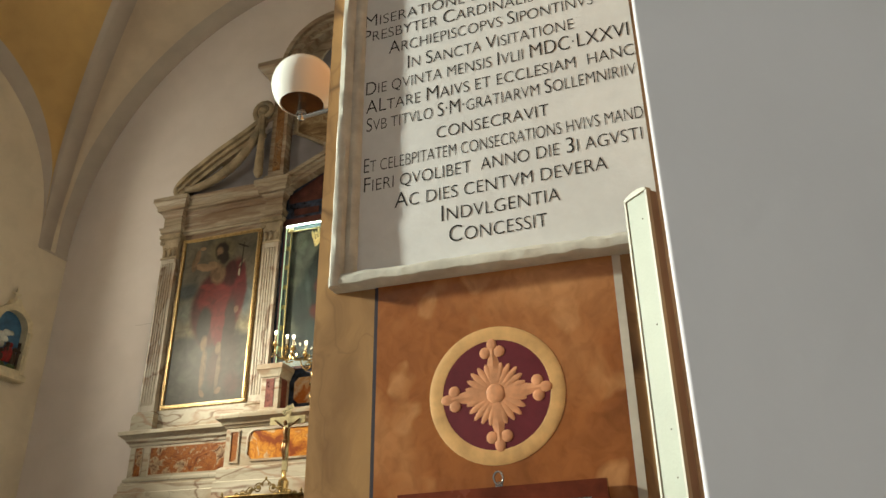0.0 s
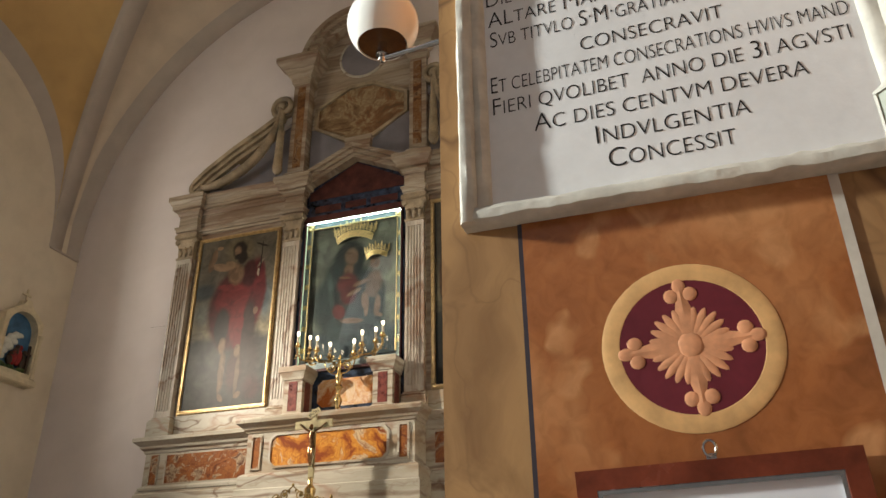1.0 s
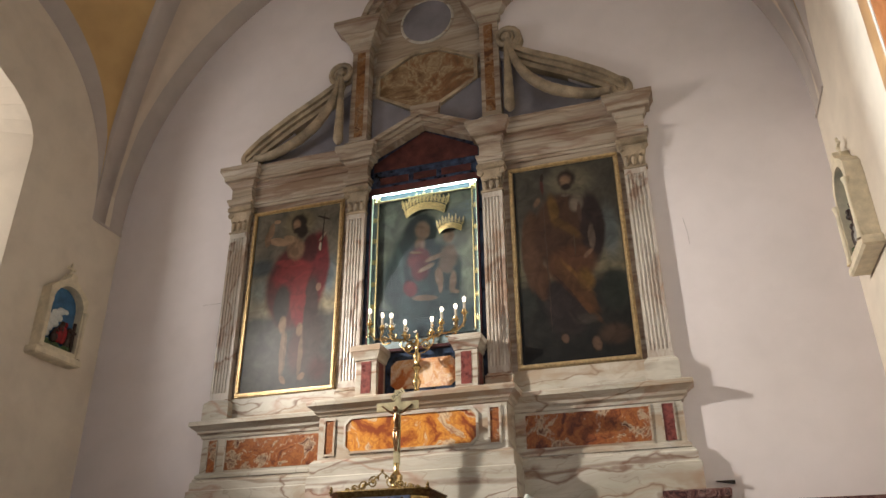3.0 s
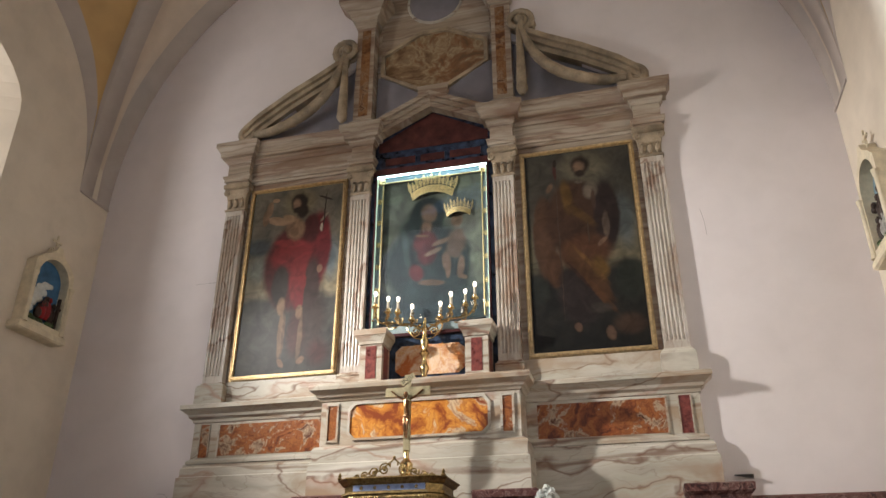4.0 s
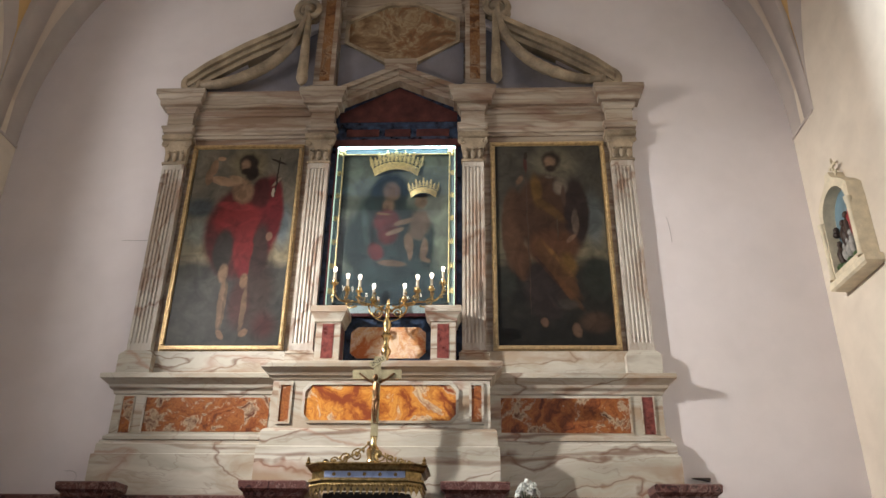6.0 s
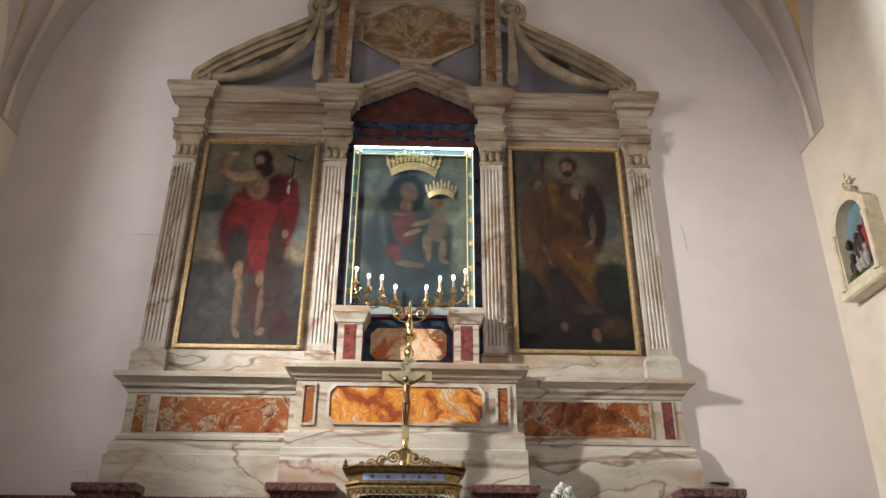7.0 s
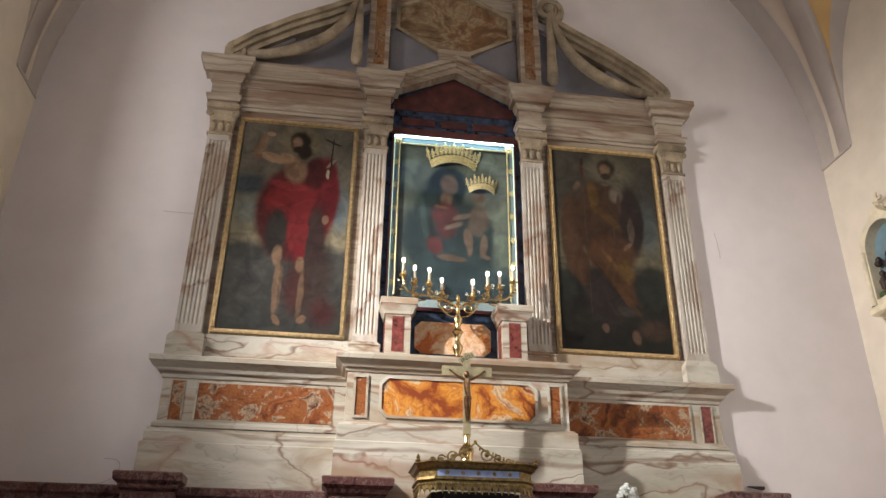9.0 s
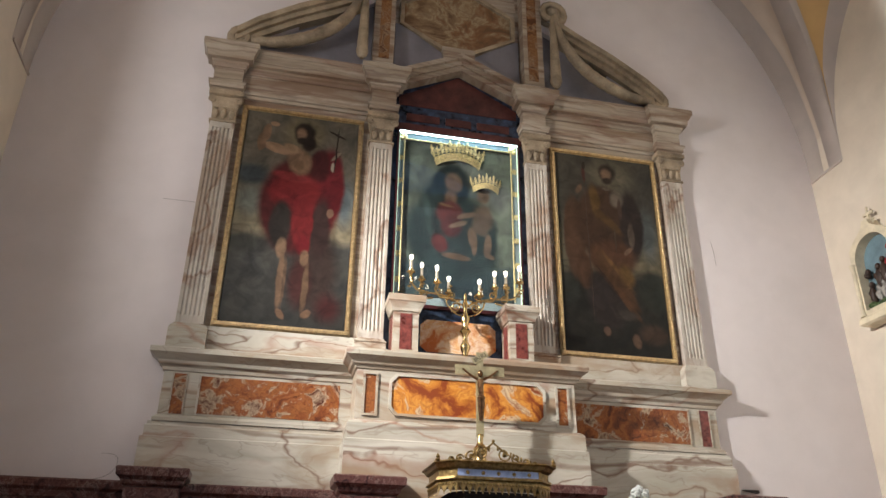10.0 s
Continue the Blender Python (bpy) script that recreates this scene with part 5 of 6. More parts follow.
def slab_plan(bm, rows):
    prev = None
    for w, d, cut, z in rows:
        r = [bm.verts.new((x, y, z)) for x, y in octo(w, d, cut)]
        if prev:
            for i in range(6):
                bm.faces.new((prev[i], prev[(i + 1) % 6], r[(i + 1) % 6], r[i]))
        else:
            bm.faces.new(r[::-1])
        prev = r
    bm.faces.new(prev)
    return bm


part("body", slab_plan(bmesh.new(), [(0.30, 0.17, 0.08, 0.0), (0.30, 0.17, 0.08, 0.24)]), M_DARK, CAN, "dark body of the canopy")
part("cornice", slab_plan(bmesh.new(), [(0.385, 0.215, 0.10, 0.375), (0.40, 0.23, 0.10, 0.385), (0.41, 0.24, 0.10, 0.405), (0.425, 0.255, 0.10, 0.415), (0.42, 0.25, 0.10, 0.425)]), M_TARNISH, CAN)
part("frieze", slab_plan(bmesh.new(), [(0.38, 0.21, 0.10, 0.325), (0.38, 0.21, 0.10, 0.376)]), M_TARNISH, CAN)
part("enamel_band", boxed(-0.275, 0.275, -0.214, -0.208, 0.330, 0.372), M_ENAMEL, CAN, "pale blue enamel band with gilt stars")
for _i in range(5):
    _bm = bmesh.new()
    for _k in range(8):
        ball(_bm, (-0.21 + 0.105 * _i + 0.009 * math.cos(_k * math.pi / 4), -0.217, 0.351 + 0.009 * math.sin(_k * math.pi / 4)), 0.005, (1, 0.6, 1), 6, 4)
    ball(_bm, (-0.21 + 0.105 * _i, -0.218, 0.351), 0.006, (1, 0.6, 1), 6, 4)
    part("star", _bm, M_TARNISH, CAN)
part("lower_moulding", slab_plan(bmesh.new(), [(0.375, 0.205, 0.10, 0.30), (0.40, 0.23, 0.10, 0.308), (0.395, 0.225, 0.10, 0.326)]), M_TARNISH, CAN)


def fringe():
    bm = bmesh.new()
    o = octo(0.385, 0.215, 0.10)
    for (x0, y0), (x1, y1), n in ((o[5], o[0], 3), (o[0], o[1], 13), (o[1], o[2], 3), (o[2], o[3], 7), (o[4], o[5], 7)):
        for i in range(n):
            a, b = i / n, (i + 1) / n
            p = [Vector((x0 + (x1 - x0) * q, y0 + (y1 - y0) * q, 0)) for q in (a, (a + b) / 2, b)]
            top = [bm.verts.new(q + Vector((0, 0, 0.302))) for q in p]
            low = [bm.verts.new(p[0] + Vector((0, 0, 0.225))), bm.verts.new(p[0].lerp(p[1], 0.45) + Vector((0, 0, 0.24))), bm.verts.new(p[1] + Vector((0, 0, 0.268))),
                   bm.verts.new(p[1].lerp(p[2], 0.55) + Vector((0, 0, 0.24))), bm.verts.new(p[2] + Vector((0, 0, 0.225)))]
            bm.faces.new((top[0], low[0], low[1], low[2], top[1]))
            bm.faces.new((top[1], low[2], low[3], low[4], top[2]))
            ball(bm, p[0] + Vector((0, -0.004, 0.222)), 0.005, (1, 1, 1), 6, 4)
            for k in range(2):
                ball(bm, p[0].lerp(p[1], 0.5 + k) + Vector((0, -0.003, 0.283)), 0.011, (1, 0.5, 1), 6, 4)
    bmesh.ops.solidify(bm, geom=bm.faces[:], thickness=0.003)
    return bm


part("fringe", fringe(), M_TARNISH, CAN, "pierced gilt fringe of pointed lobes")
for _s in (-1, 1):
    _bm = lathe(bmesh.new(), [(0.014, 0.42), (0.02, 0.43), (0.01, 0.442), (0.014, 0.452), (0.002, 0.475)], (_s * 0.40, -0.17, 0), 10)
    part("finial", _bm, M_TARNISH, CAN, smooth=True)
_bm = bmesh.new()
for _s in (-1, 1):
    for _x, _z, _r in ((0.075, 0.50, 0.05), (0.16, 0.475, 0.04), (0.235, 0.458, 0.03), (0.295, 0.447, 0.022)):
        tube(_bm, spiral(_s * _x, _z, _r, 1.5, -0.10, 0.3, -_s, 18), 0.006, 6)
        ball(_bm, (_s * _x, -0.10, _z), _r * 0.3, (1, 0.6, 1), 6, 5)
    tube(_bm, curve([(_s * 0.34, -0.10, 0.43), (_s * 0.2, -0.10, 0.45), (_s * 0.1, -0.10, 0.50), (_s * 0.03, -0.10, 0.55), (0, -0.10, 0.575)], 6), 0.006, 6)
    for _k in range(5):
        ball(_bm, (_s * (0.03 + 0.055 * _k), -0.102, 0.535 - 0.02 * _k), 0.011, (0.8, 0.6, 1.3), 6, 5)
ball(_bm, (0, -0.10, 0.585), 0.012)
part("crest", _bm, M_TARNISH, CAN, "openwork crest of gilt scrolls", smooth=True)

CRX = thing("crucifix", (CX + 0.005, -0.68, 2.425), "gilt altar crucifix on a round brass foot", "crucifix")
part("foot", lathe(bmesh.new(), [(0.085, 0), (0.085, 0.015), (0.05, 0.03), (0.042, 0.06), (0.05, 0.09), (0.052, 0.12), (0.035, 0.14), (0.022, 0.16), (0.020, 0.215), (0.026, 0.22)], (0, 0, 0), 20), M_BRASS, CRX, "round polished brass foot", smooth=True)
_bm = boxed(-0.028, 0.028, -0.008, 0.008, 0.205, 0.84)
box(_bm, -0.19, -0.0285, -0.008, 0.008, 0.66, 0.735)
box(_bm, 0.0285, 0.19, -0.008, 0.008, 0.66, 0.735)
part("cross", _bm, M_CROSSWOOD, CRX, "flat pale gilt cross", soften=0.003)


def corpus():
    """A small hanging figure, much simplified."""
    bm = bmesh.new()
    tube(bm, curve([(0, -0.022, 0.62), (-0.004, -0.03, 0.57), (0.004, -0.028, 0.52), (0.006, -0.03, 0.49)], 5), [0.024 - 0.0005 * i for i in range(16)], 8)
    ball(bm, (-0.006, -0.036, 0.665), 0.024, (0.85, 0.9, 1.15), 10, 8)
    for s in (-1, 1):
        tube(bm, curve([(s * 0.022, -0.024, 0.628), (s * 0.075, -0.022, 0.655), (s * 0.135, -0.014, 0.705)], 5), [0.011, 0.011, 0.010, 0.010, 0.009, 0.009, 0.008, 0.008, 0.007, 0.007, 0.007], 6)
        tube(bm, curve([(s * 0.012, -0.03, 0.49), (s * 0.012, -0.042, 0.42), (s * 0.004, -0.028, 0.34), (s * 0.002, -0.026, 0.315)], 5), [0.016 - 0.0005 * i for i in range(16)], 6)
    ball(bm, (0.003, -0.032, 0.485), 0.032, (1.0, 0.7, 0.75), 10, 6)
    return bm


part("corpus", corpus(), M_BRONZE, CRX, "small dark bronze figure", smooth=True)


def text_mesh(body, width, cap, painted=False):
    """Letters as a mesh, fitted to a width and a cap height, from the origin to the right and up."""
    cu = bpy.data.curves.new("letters", "FONT")
    cu.body, cu.extrude = body, 0.0
    if painted:
        cu.offset, cu.small_caps_scale, cu.space_word = -0.011, 0.80, 0.8
        for ch, f in zip(body, cu.body_format):
            f.use_small_caps = ch.islower()
    ob = new("letters", cu)
    bpy.context.view_layer.update()
    me = bpy.data.meshes.new_from_object(ob.evaluated_get(bpy.context.evaluated_depsgraph_get()))
    bpy.data.objects.remove(ob)
    bm = bmesh.new()
    bm.from_mesh(me)
    bpy.data.meshes.remove(me)
    xs = [v.co.x for v in bm.verts]
    ref = 0.70
    for v in bm.verts:
        x, z = v.co.x, v.co.y
        v.co = Vector(((x - min(xs)) * width / (max(xs) - min(xs)), 0, z * cap / ref))
    return bm


_sg = part("title_scroll", boxed(-0.066, 0.066, -0.013, -0.009, -0.025, 0.025), M_CROSSWOOD, CRX, "small slanting title plate", at=(0.0, 0, 0.80))
_sg.rotation_euler = (0, radians(-32), 0)
_bm = text_mesh("INRI", 0.10, 0.034)
for _v in _bm.verts:
    _v.co += Vector((-0.05, -0.0135, -0.017))
part("title_letters", _bm, M_INK, _sg, "dark letters")

# ---- flowers beside the canopy ----
FLW = thing("flower_vase", (CX + 1.125, -0.86, 2.0), "white flowers in a small vase", "flowers")
part("vase", lathe(bmesh.new(), [(0.03, 0), (0.045, 0.02), (0.05, 0.07), (0.03, 0.12), (0.035, 0.14)], (0, 0, 0), 16), M_GLOBE, FLW, smooth=True)
FLW.scale = (0.8, 0.8, 0.88)
random.seed(5)
for _i, (_x, _y, _z) in enumerate(((0.0, 0.0, 0.32), (-0.05, -0.03, 0.28), (0.05, -0.02, 0.29), (0.015, -0.05, 0.25), (-0.02, 0.03, 0.30), (0.075, 0.02, 0.24), (-0.075, 0.0, 0.235))):
    _bm = bmesh.new()
    for _k in range(46):
        _a, _e = random.uniform(0, 6.28), random.uniform(-0.5, 1.5)
        _d = Vector((math.cos(_a) * math.cos(_e), math.sin(_a) * math.cos(_e), math.sin(_e)))
        _r = 0.034 * random.uniform(0.75, 1.1)
        _m = Matrix.Translation(Vector((_x, _y, _z)) + _d * _r) @ _d.to_track_quat("Z", "Y").to_matrix().to_4x4() @ pose(0, 0, 0, random.uniform(-50, 50), random.uniform(-50, 50), 0) @ Matrix.Diagonal((0.015, 0.013, 0.004, 1))
        bmesh.ops.create_icosphere(_bm, subdivisions=1, radius=1, matrix=_m)
    _fl = part("blossom", _bm, M_PETAL, FLW, "ruffled white blossom")
    part("stalk", tube(bmesh.new(), curve([(_x * 0.2, _y * 0.2, 0.12), (_x * 0.7, _y * 0.7, 0.2), (_x, _y, _z)], 4), 0.004, 5), M_LEAF, _fl)

# ---- stations of the cross on the side walls ----


def station(x, facing, label, sky, red, white):
    t = thing("wall_shrine", (x, -0.69, 4.36), label, "wall relief", "wall reliefs of the chapel")
    t.rotation_euler = (0, 0, radians(90 * facing))
    n = 20
    def outline(w, h0, sp, r):
        return [(-w, h0), (w, h0)] + [(w * math.cos(math.pi * i / n), sp + r * math.sin(math.pi * i / n)) for i in range(n + 1)]
    part("frame", ring(bmesh.new(), outline(0.275, -0.36, 0.15, 0.275), outline(0.215, -0.31, 0.16, 0.215), -0.13, 0.0), M_IVORY, t, "arched ivory plaster frame", soften=0.006)
    part("back_panel", prism(bmesh.new(), outline(0.22, -0.315, 0.16, 0.22), -0.028, -0.006), sky, t, "blue painted sky")
    part("sill", stack(bmesh.new(), -0.30, 0.30, -0.13, -0.002, [(0.0, -0.44), (0.02, -0.425), (0.02, -0.385), (0.01, -0.36)]), M_IVORY, t, soften=0.004)
    for s in (-1, 1):
        part("column", lathe(bmesh.new(), [(0.032, -0.36), (0.026, -0.33), (0.022, -0.30), (0.022, 0.10), (0.03, 0.13), (0.034, 0.16)], (s * 0.255, -0.135, 0), 12), M_IVORY, t, smooth=True)
    bm = prism(bmesh.new(), [(-0.272, 0.17), (-0.27, 0.30), (-0.19, 0.375), (-0.10, 0.43), (-0.055, 0.47), (-0.032, 0.525), (0.032, 0.525), (0.055, 0.47), (0.10, 0.43), (0.19, 0.375), (0.27, 0.30), (0.272, 0.17), (0.232, 0.29), (0.15, 0.385), (0.0, 0.412), (-0.15, 0.385), (-0.232, 0.29)], -0.128, -0.004)
    box(bm, -0.010, 0.010, -0.07, -0.05, 0.515, 0.655)
    box(bm, -0.045, -0.0105, -0.07, -0.05, 0.59, 0.613)
    box(bm, 0.0105, 0.045, -0.07, -0.05, 0.59, 0.613)
    for s in (-1, 1):
        tube(bm, spiral(s * 0.05, 0.50, 0.03, 1.3, -0.075, 0.5, s, 14), 0.008, 6)
    for p in ((-0.052, 0.601), (0.052, 0.601), (0, 0.662)):
        ball(bm, (p[0], -0.06, p[1]), 0.016, (1, 0.8, 1), 8, 6)
    part("crest", bm, M_IVORY, t, "plaster crest with a small cross", soften=0.003)
    random.seed(11)
    bm = bmesh.new()
    for k in range(16):
        ball(bm, (random.uniform(-0.20, 0.20), random.uniform(-0.10, -0.05), -0.30 + random.uniform(0, 0.03)), random.uniform(0.04, 0.06), (1, 0.7, 0.6), 8, 6)
    part("ground", bm, M_LEAF, t, "dark green modelled ground", smooth=True)
    for px, pz, w, h, m in red:
        bm = ball(bmesh.new(), (px, -0.07, pz), 1.0, (w, 0.035, h), 10, 8)
        ball(bm, (px + 0.01, -0.075, pz + h * 1.1), 0.03, (0.9, 0.9, 1.1), 8, 6)
        ball(bm, (px - w * 0.8, -0.085, pz + h * 0.3), w * 0.5, (0.7, 0.6, 1.4), 8, 6)
        part("modelled_shape", bm, m, t, smooth=True)
    bm = bmesh.new()
    for px, pz, r in white:
        ball(bm, (px, -0.05, pz), r, (1.2, 0.4, 0.8), 8, 6)
    if white:
        part("cloud", bm, M_PETAL, t, "white modelled cloud", smooth=True)
    return t


M_SKY = plain("painted blue sky", (0.06, 0.16, 0.30), 0.5, 0, 0.3, 6)
M_SKYGREY = plain("painted grey blue sky", (0.16, 0.24, 0.28), 0.5, 0, 0.2, 6)
M_REDCLOTH = plain("painted red cloth", (0.28, 0.018, 0.022), 0.5, 0, 0.3, 20)
M_BROWNCLOTH = plain("painted dark brown", (0.05, 0.03, 0.022), 0.5, 0, 0.3, 20)
M_GREYCLOTH = plain("painted pale grey", (0.34, 0.32, 0.29), 0.5, 0, 0.3, 20)
_left = station(XL + 0.002, 1, "arched plaster relief with a white cloud and red-clad shapes", M_SKY,
                [(0.06, -0.14, 0.055, 0.10, M_REDCLOTH), (0.0, -0.17, 0.05, 0.075, M_REDCLOTH), (-0.05, -0.19, 0.045, 0.06, M_BROWNCLOTH), (0.13, -0.18, 0.04, 0.10, M_BROWNCLOTH), (0.02, -0.09, 0.035, 0.055, M_BROWNCLOTH)],
                [(-0.12, 0.0, 0.065), (-0.06, 0.07, 0.055), (0.0, 0.11, 0.05), (-0.14, -0.10, 0.06), (0.06, 0.12, 0.035), (-0.08, -0.04, 0.065), (-0.15, -0.17, 0.045), (-0.02, 0.03, 0.05)])
_bm = boxed(0.155, 0.18, -0.115, -0.09, -0.30, 0.02)
box(_bm, 0.13, 0.205, -0.112, -0.093, -0.10, -0.075)
part("post", _bm, M_BROWNCLOTH, _left, "small dark wooden cross", soften=0.003)
_right = station(XR - 0.002, -1, "arched plaster relief with a red cloth and grey shapes", M_SKYGREY,
                 [(0.14, 0.0, 0.05, 0.17, M_REDCLOTH), (0.17, -0.05, 0.04, 0.16, M_REDCLOTH), (-0.03, -0.05, 0.045, 0.10, M_BROWNCLOTH), (0.04, -0.03, 0.04, 0.12, M_BROWNCLOTH), (0.0, -0.19, 0.035, 0.07, M_GREYCLOTH),
                  (0.06, -0.17, 0.03, 0.09, M_GREYCLOTH), (-0.07, -0.20, 0.035, 0.06, M_GREYCLOTH), (-0.15, -0.18, 0.035, 0.09, M_BROWNCLOTH), (-0.16, 0.02, 0.03, 0.03, M_BROWNCLOTH)], [])

# ---- the pier: inscription, crosses, picture, duct, lamp ----
PLQ = thing("inscription_plaque", (0, 0, 0), "white painted inscription plaque in a chipped cream moulded frame", "plaque")
QX0, QX1, QZ0, QZ1 = 2.905, 3.786, 2.178, 3.42
part("panel", boxed(QX0 + 0.02, QX1 - 0.02, PF - 0.014, PF - 0.001, QZ0 + 0.02, QZ1 - 0.02), M_WHITEPAINT, PLQ, "white painted panel")


def rough_rail(pts, prof, seed):
    """A hand-worked moulding: a profile drawn along a line with small dents."""
    bm = bmesh.new()
    a, b = Vector(pts[0]), Vector(pts[1])
    d = (b - a).normalized()
    side = Vector((0, -1, 0)).cross(d)
    n = 44
    rows = []
    for i in range(n + 1):
        p = a.lerp(b, i / n)
        row = []
        for k, (u, h) in enumerate(prof):
            j = 0.0035 * noise.noise(Vector((i * 0.55 + seed, k * 0.7, 0))) if 0 < k < len(prof) - 1 else 0
            row.append(bm.verts.new(p + side * (u + j) + Vector((0, -(h + j), 0))))
        rows.append(row)
    for r, s in zip(rows, rows[1:]):
        for k in range(len(prof) - 1):
            bm.faces.new((r[k], r[k + 1], s[k + 1], s[k]))
    bm.faces.new(rows[0])
    bm.faces.new(rows[-1][::-1])
    return bm


_pr = [(0.0, 0.0), (0.0, 0.042), (0.005, 0.050), (0.018, 0.052), (0.028, 0.046), (0.033, 0.030), (0.046, 0.032), (0.056, 0.026), (0.062, 0.012)]
part("frame_rail", rough_rail([(QX0, PF, QZ1), (QX0, PF, QZ0)], _pr, 0), M_CREAMPAINT, PLQ, smooth=True)
part("frame_rail", rough_rail([(QX1, PF, QZ0), (QX1, PF, QZ1)], [(u * 1.25, h * 0.9) for u, h in _pr], 9), M_CREAMPAINT, PLQ, smooth=True)
_pb = [(0.0, 0.0), (0.0, 0.036), (0.006, 0.046), (0.022, 0.048), (0.034, 0.040), (0.045, 0.012)]
part("frame_rail", rough_rail([(QX0, PF, QZ0), (QX1, PF, QZ0)], _pb, 20), M_CREAMPAINT, PLQ, smooth=True)
part("frame_rail", rough_rail([(QX1, PF, QZ1), (QX0, PF, QZ1)], _pb, 31), M_CREAMPAINT, PLQ, smooth=True)
for _body, _x0, _x1, _z in (("Miseratione Divina", 2.958, 3.443, 3.014),
                            ("Presbyter Cardinalis S X", 2.955, 3.546, 2.959),
                            ("Archiepiscopvs Sipontinvs", 3.035, 3.608, 2.901),
                            ("In Sancta Visitatione", 3.092, 3.552, 2.836),
                            ("Die qvinta mensis Ivlii MDC\u00b7LXXVI", 2.969, 3.686, 2.773),
                            ("ALtare Maivs et ecclesiam  hanc", 2.971, 3.693, 2.711),
                            ("Svb titvlo S\u00b7M\u00b7gratiarvm Sollemniriiv", 2.974, 3.691, 2.652),
                            ("consecravit", 3.174, 3.469, 2.589),
                            ("Et celebpitatem consecrations hvivs mand", 2.971, 3.693, 2.524),
                            ("Fieri qvolibet  anno die 3i agvsti", 2.973, 3.684, 2.466),
                            ("Ac dies centvm devera", 3.060, 3.596, 2.405),
                            ("Indvlgentia", 3.185, 3.480, 2.346),
                            ("Concessit", 3.204, 3.445, 2.286)):
    _bm = text_mesh(_body, _x1 - _x0, 0.045, True)
    for _v in _bm.verts:
        _v.co += Vector((_x0 + 0.004, PF - 0.0148, _z - 0.0205 + 0.012 * _v.co.x / 0.7))
    part("inscription_line", _bm, M_INK, PLQ, "black painted capitals")


def medallion(m):
    """Painted consecration cross in low relief: ring, field, four knobbed arms, sixteen petals and a boss."""
    t = thing("cross_medallion", (0, 0, 0), "round maroon medallion with a peach cross and a yellow ring", "medallion", "consecration crosses")
    n = 48
    circle = [(math.cos(2 * math.pi * i / n), math.sin(2 * math.pi * i / n)) for i in range(n)]
    part("field", prism(bmesh.new(), [(0.13 * x, 0.13 * z) for x, z in circle], -0.003, 0.0), M_CRIMSON, t, "maroon field")
    bm = bmesh.new()
    prof = [(0.120, -0.0005), (0.1225, -0.0045), (0.136, -0.0062), (0.1495, -0.0045), (0.1535, -0.0005)]
    rows = [[bm.verts.new((r * x, y, r * z)) for x, z in circle] for r, y in prof]
    for a, b in zip(rows, rows[1:]):
        for i in range(n):
            bm.faces.new((a[i], a[(i + 1) % n], b[(i + 1) % n], b[i]))
    part("ring", bm, M_YELLOW, t, "yellow ring", smooth=True)
    for k in range(4):
        rot = Matrix.Rotation(math.pi / 2 * k, 4, "Y")
        bm = bmesh.new()
        q = [(0.0, 0.010), (0.03, 0.019), (0.05, 0.021), (0.068, 0.014), (0.085, 0.010), (0.10, 0.010), (0.118, 0.007)]
        up = [bm.verts.new((w, -0.0035, z)) for z, w in q]
        mid = [bm.verts.new((0, -0.011, z)) for z, w in q]
        lo = [bm.verts.new((-w, -0.0035, z)) for z, w in q]
        for i in range(len(q) - 1):
            bm.faces.new((up[i], up[i + 1], mid[i + 1], mid[i]))
            bm.faces.new((mid[i], mid[i + 1], lo[i + 1], lo[i]))
        for s in (-1, 1):
            ball(bm, (s * 0.0165, -0.004, 0.094), 0.0135, (1, 0.6, 1), 10, 6)
        ball(bm, (0, -0.004, 0.111), 0.0125, (1, 0.6, 1.2), 10, 6)
        bm.transform(rot)
        part("cross_arm", bm, M_PEACH, t, "peach arm with round knobs", smooth=True)
        for j in range(5):
            a = radians(45 + 90 * k + (j - 2) * 15)
            bm = ball(bmesh.new(), (0, -0.004, 0.044), 1.0, (0.0078, 0.0045, 0.031 - 0.002 * abs(j - 2)), 8, 6)
            bm.transform(Matrix.Rotation(a, 4, "Y"))
            part("petal", bm, M_PEACH, t, smooth=True)
    part("boss", ball(bmesh.new(), (0, -0.006, 0), 0.022, (1, 0.55, 1), 16, 10), M_PEACH, t, smooth=True)
    t.matrix_basis = m
    return t


_low = Matrix.Diagonal((1, 0.22, 1, 1))
_md = medallion(pose(3.306, PF - 0.0045, 1.889, 0, -3, 0) @ _low)
copy_thing(_md, pose(PX - 0.0045, -5.40, 1.862, 0, 0, -90) @ _low)
copy_thing(_md, pose(flank_x(-6.15) - 0.0055, -6.15, 1.90, 0, 0, -95.8) @ _low)

PIC = thing("framed_print", (3.314, PF - 0.006, 1.532), "mahogany framed print hanging from a small hook", "framed picture")
PIC.rotation_euler = (radians(2.5), radians(-1.5), 0)
for _x0, _x1, _z0, _z1 in ((-0.22, 0.22, 0.125, 0.158), (-0.22, 0.22, -0.158, -0.125), (-0.22, -0.187, -0.125, 0.125), (0.187, 0.22, -0.125, 0.125)):
    part("frame_rail", boxed(_x0, _x1, -0.022, 0.0, _z0, _z1), M_MAHOGANY, PIC, "reddish varnished rail", soften=0.004)
part("print", boxed(-0.188, 0.188, -0.010, -0.006, -0.126, 0.126), M_PAPER, PIC, "white sheet")
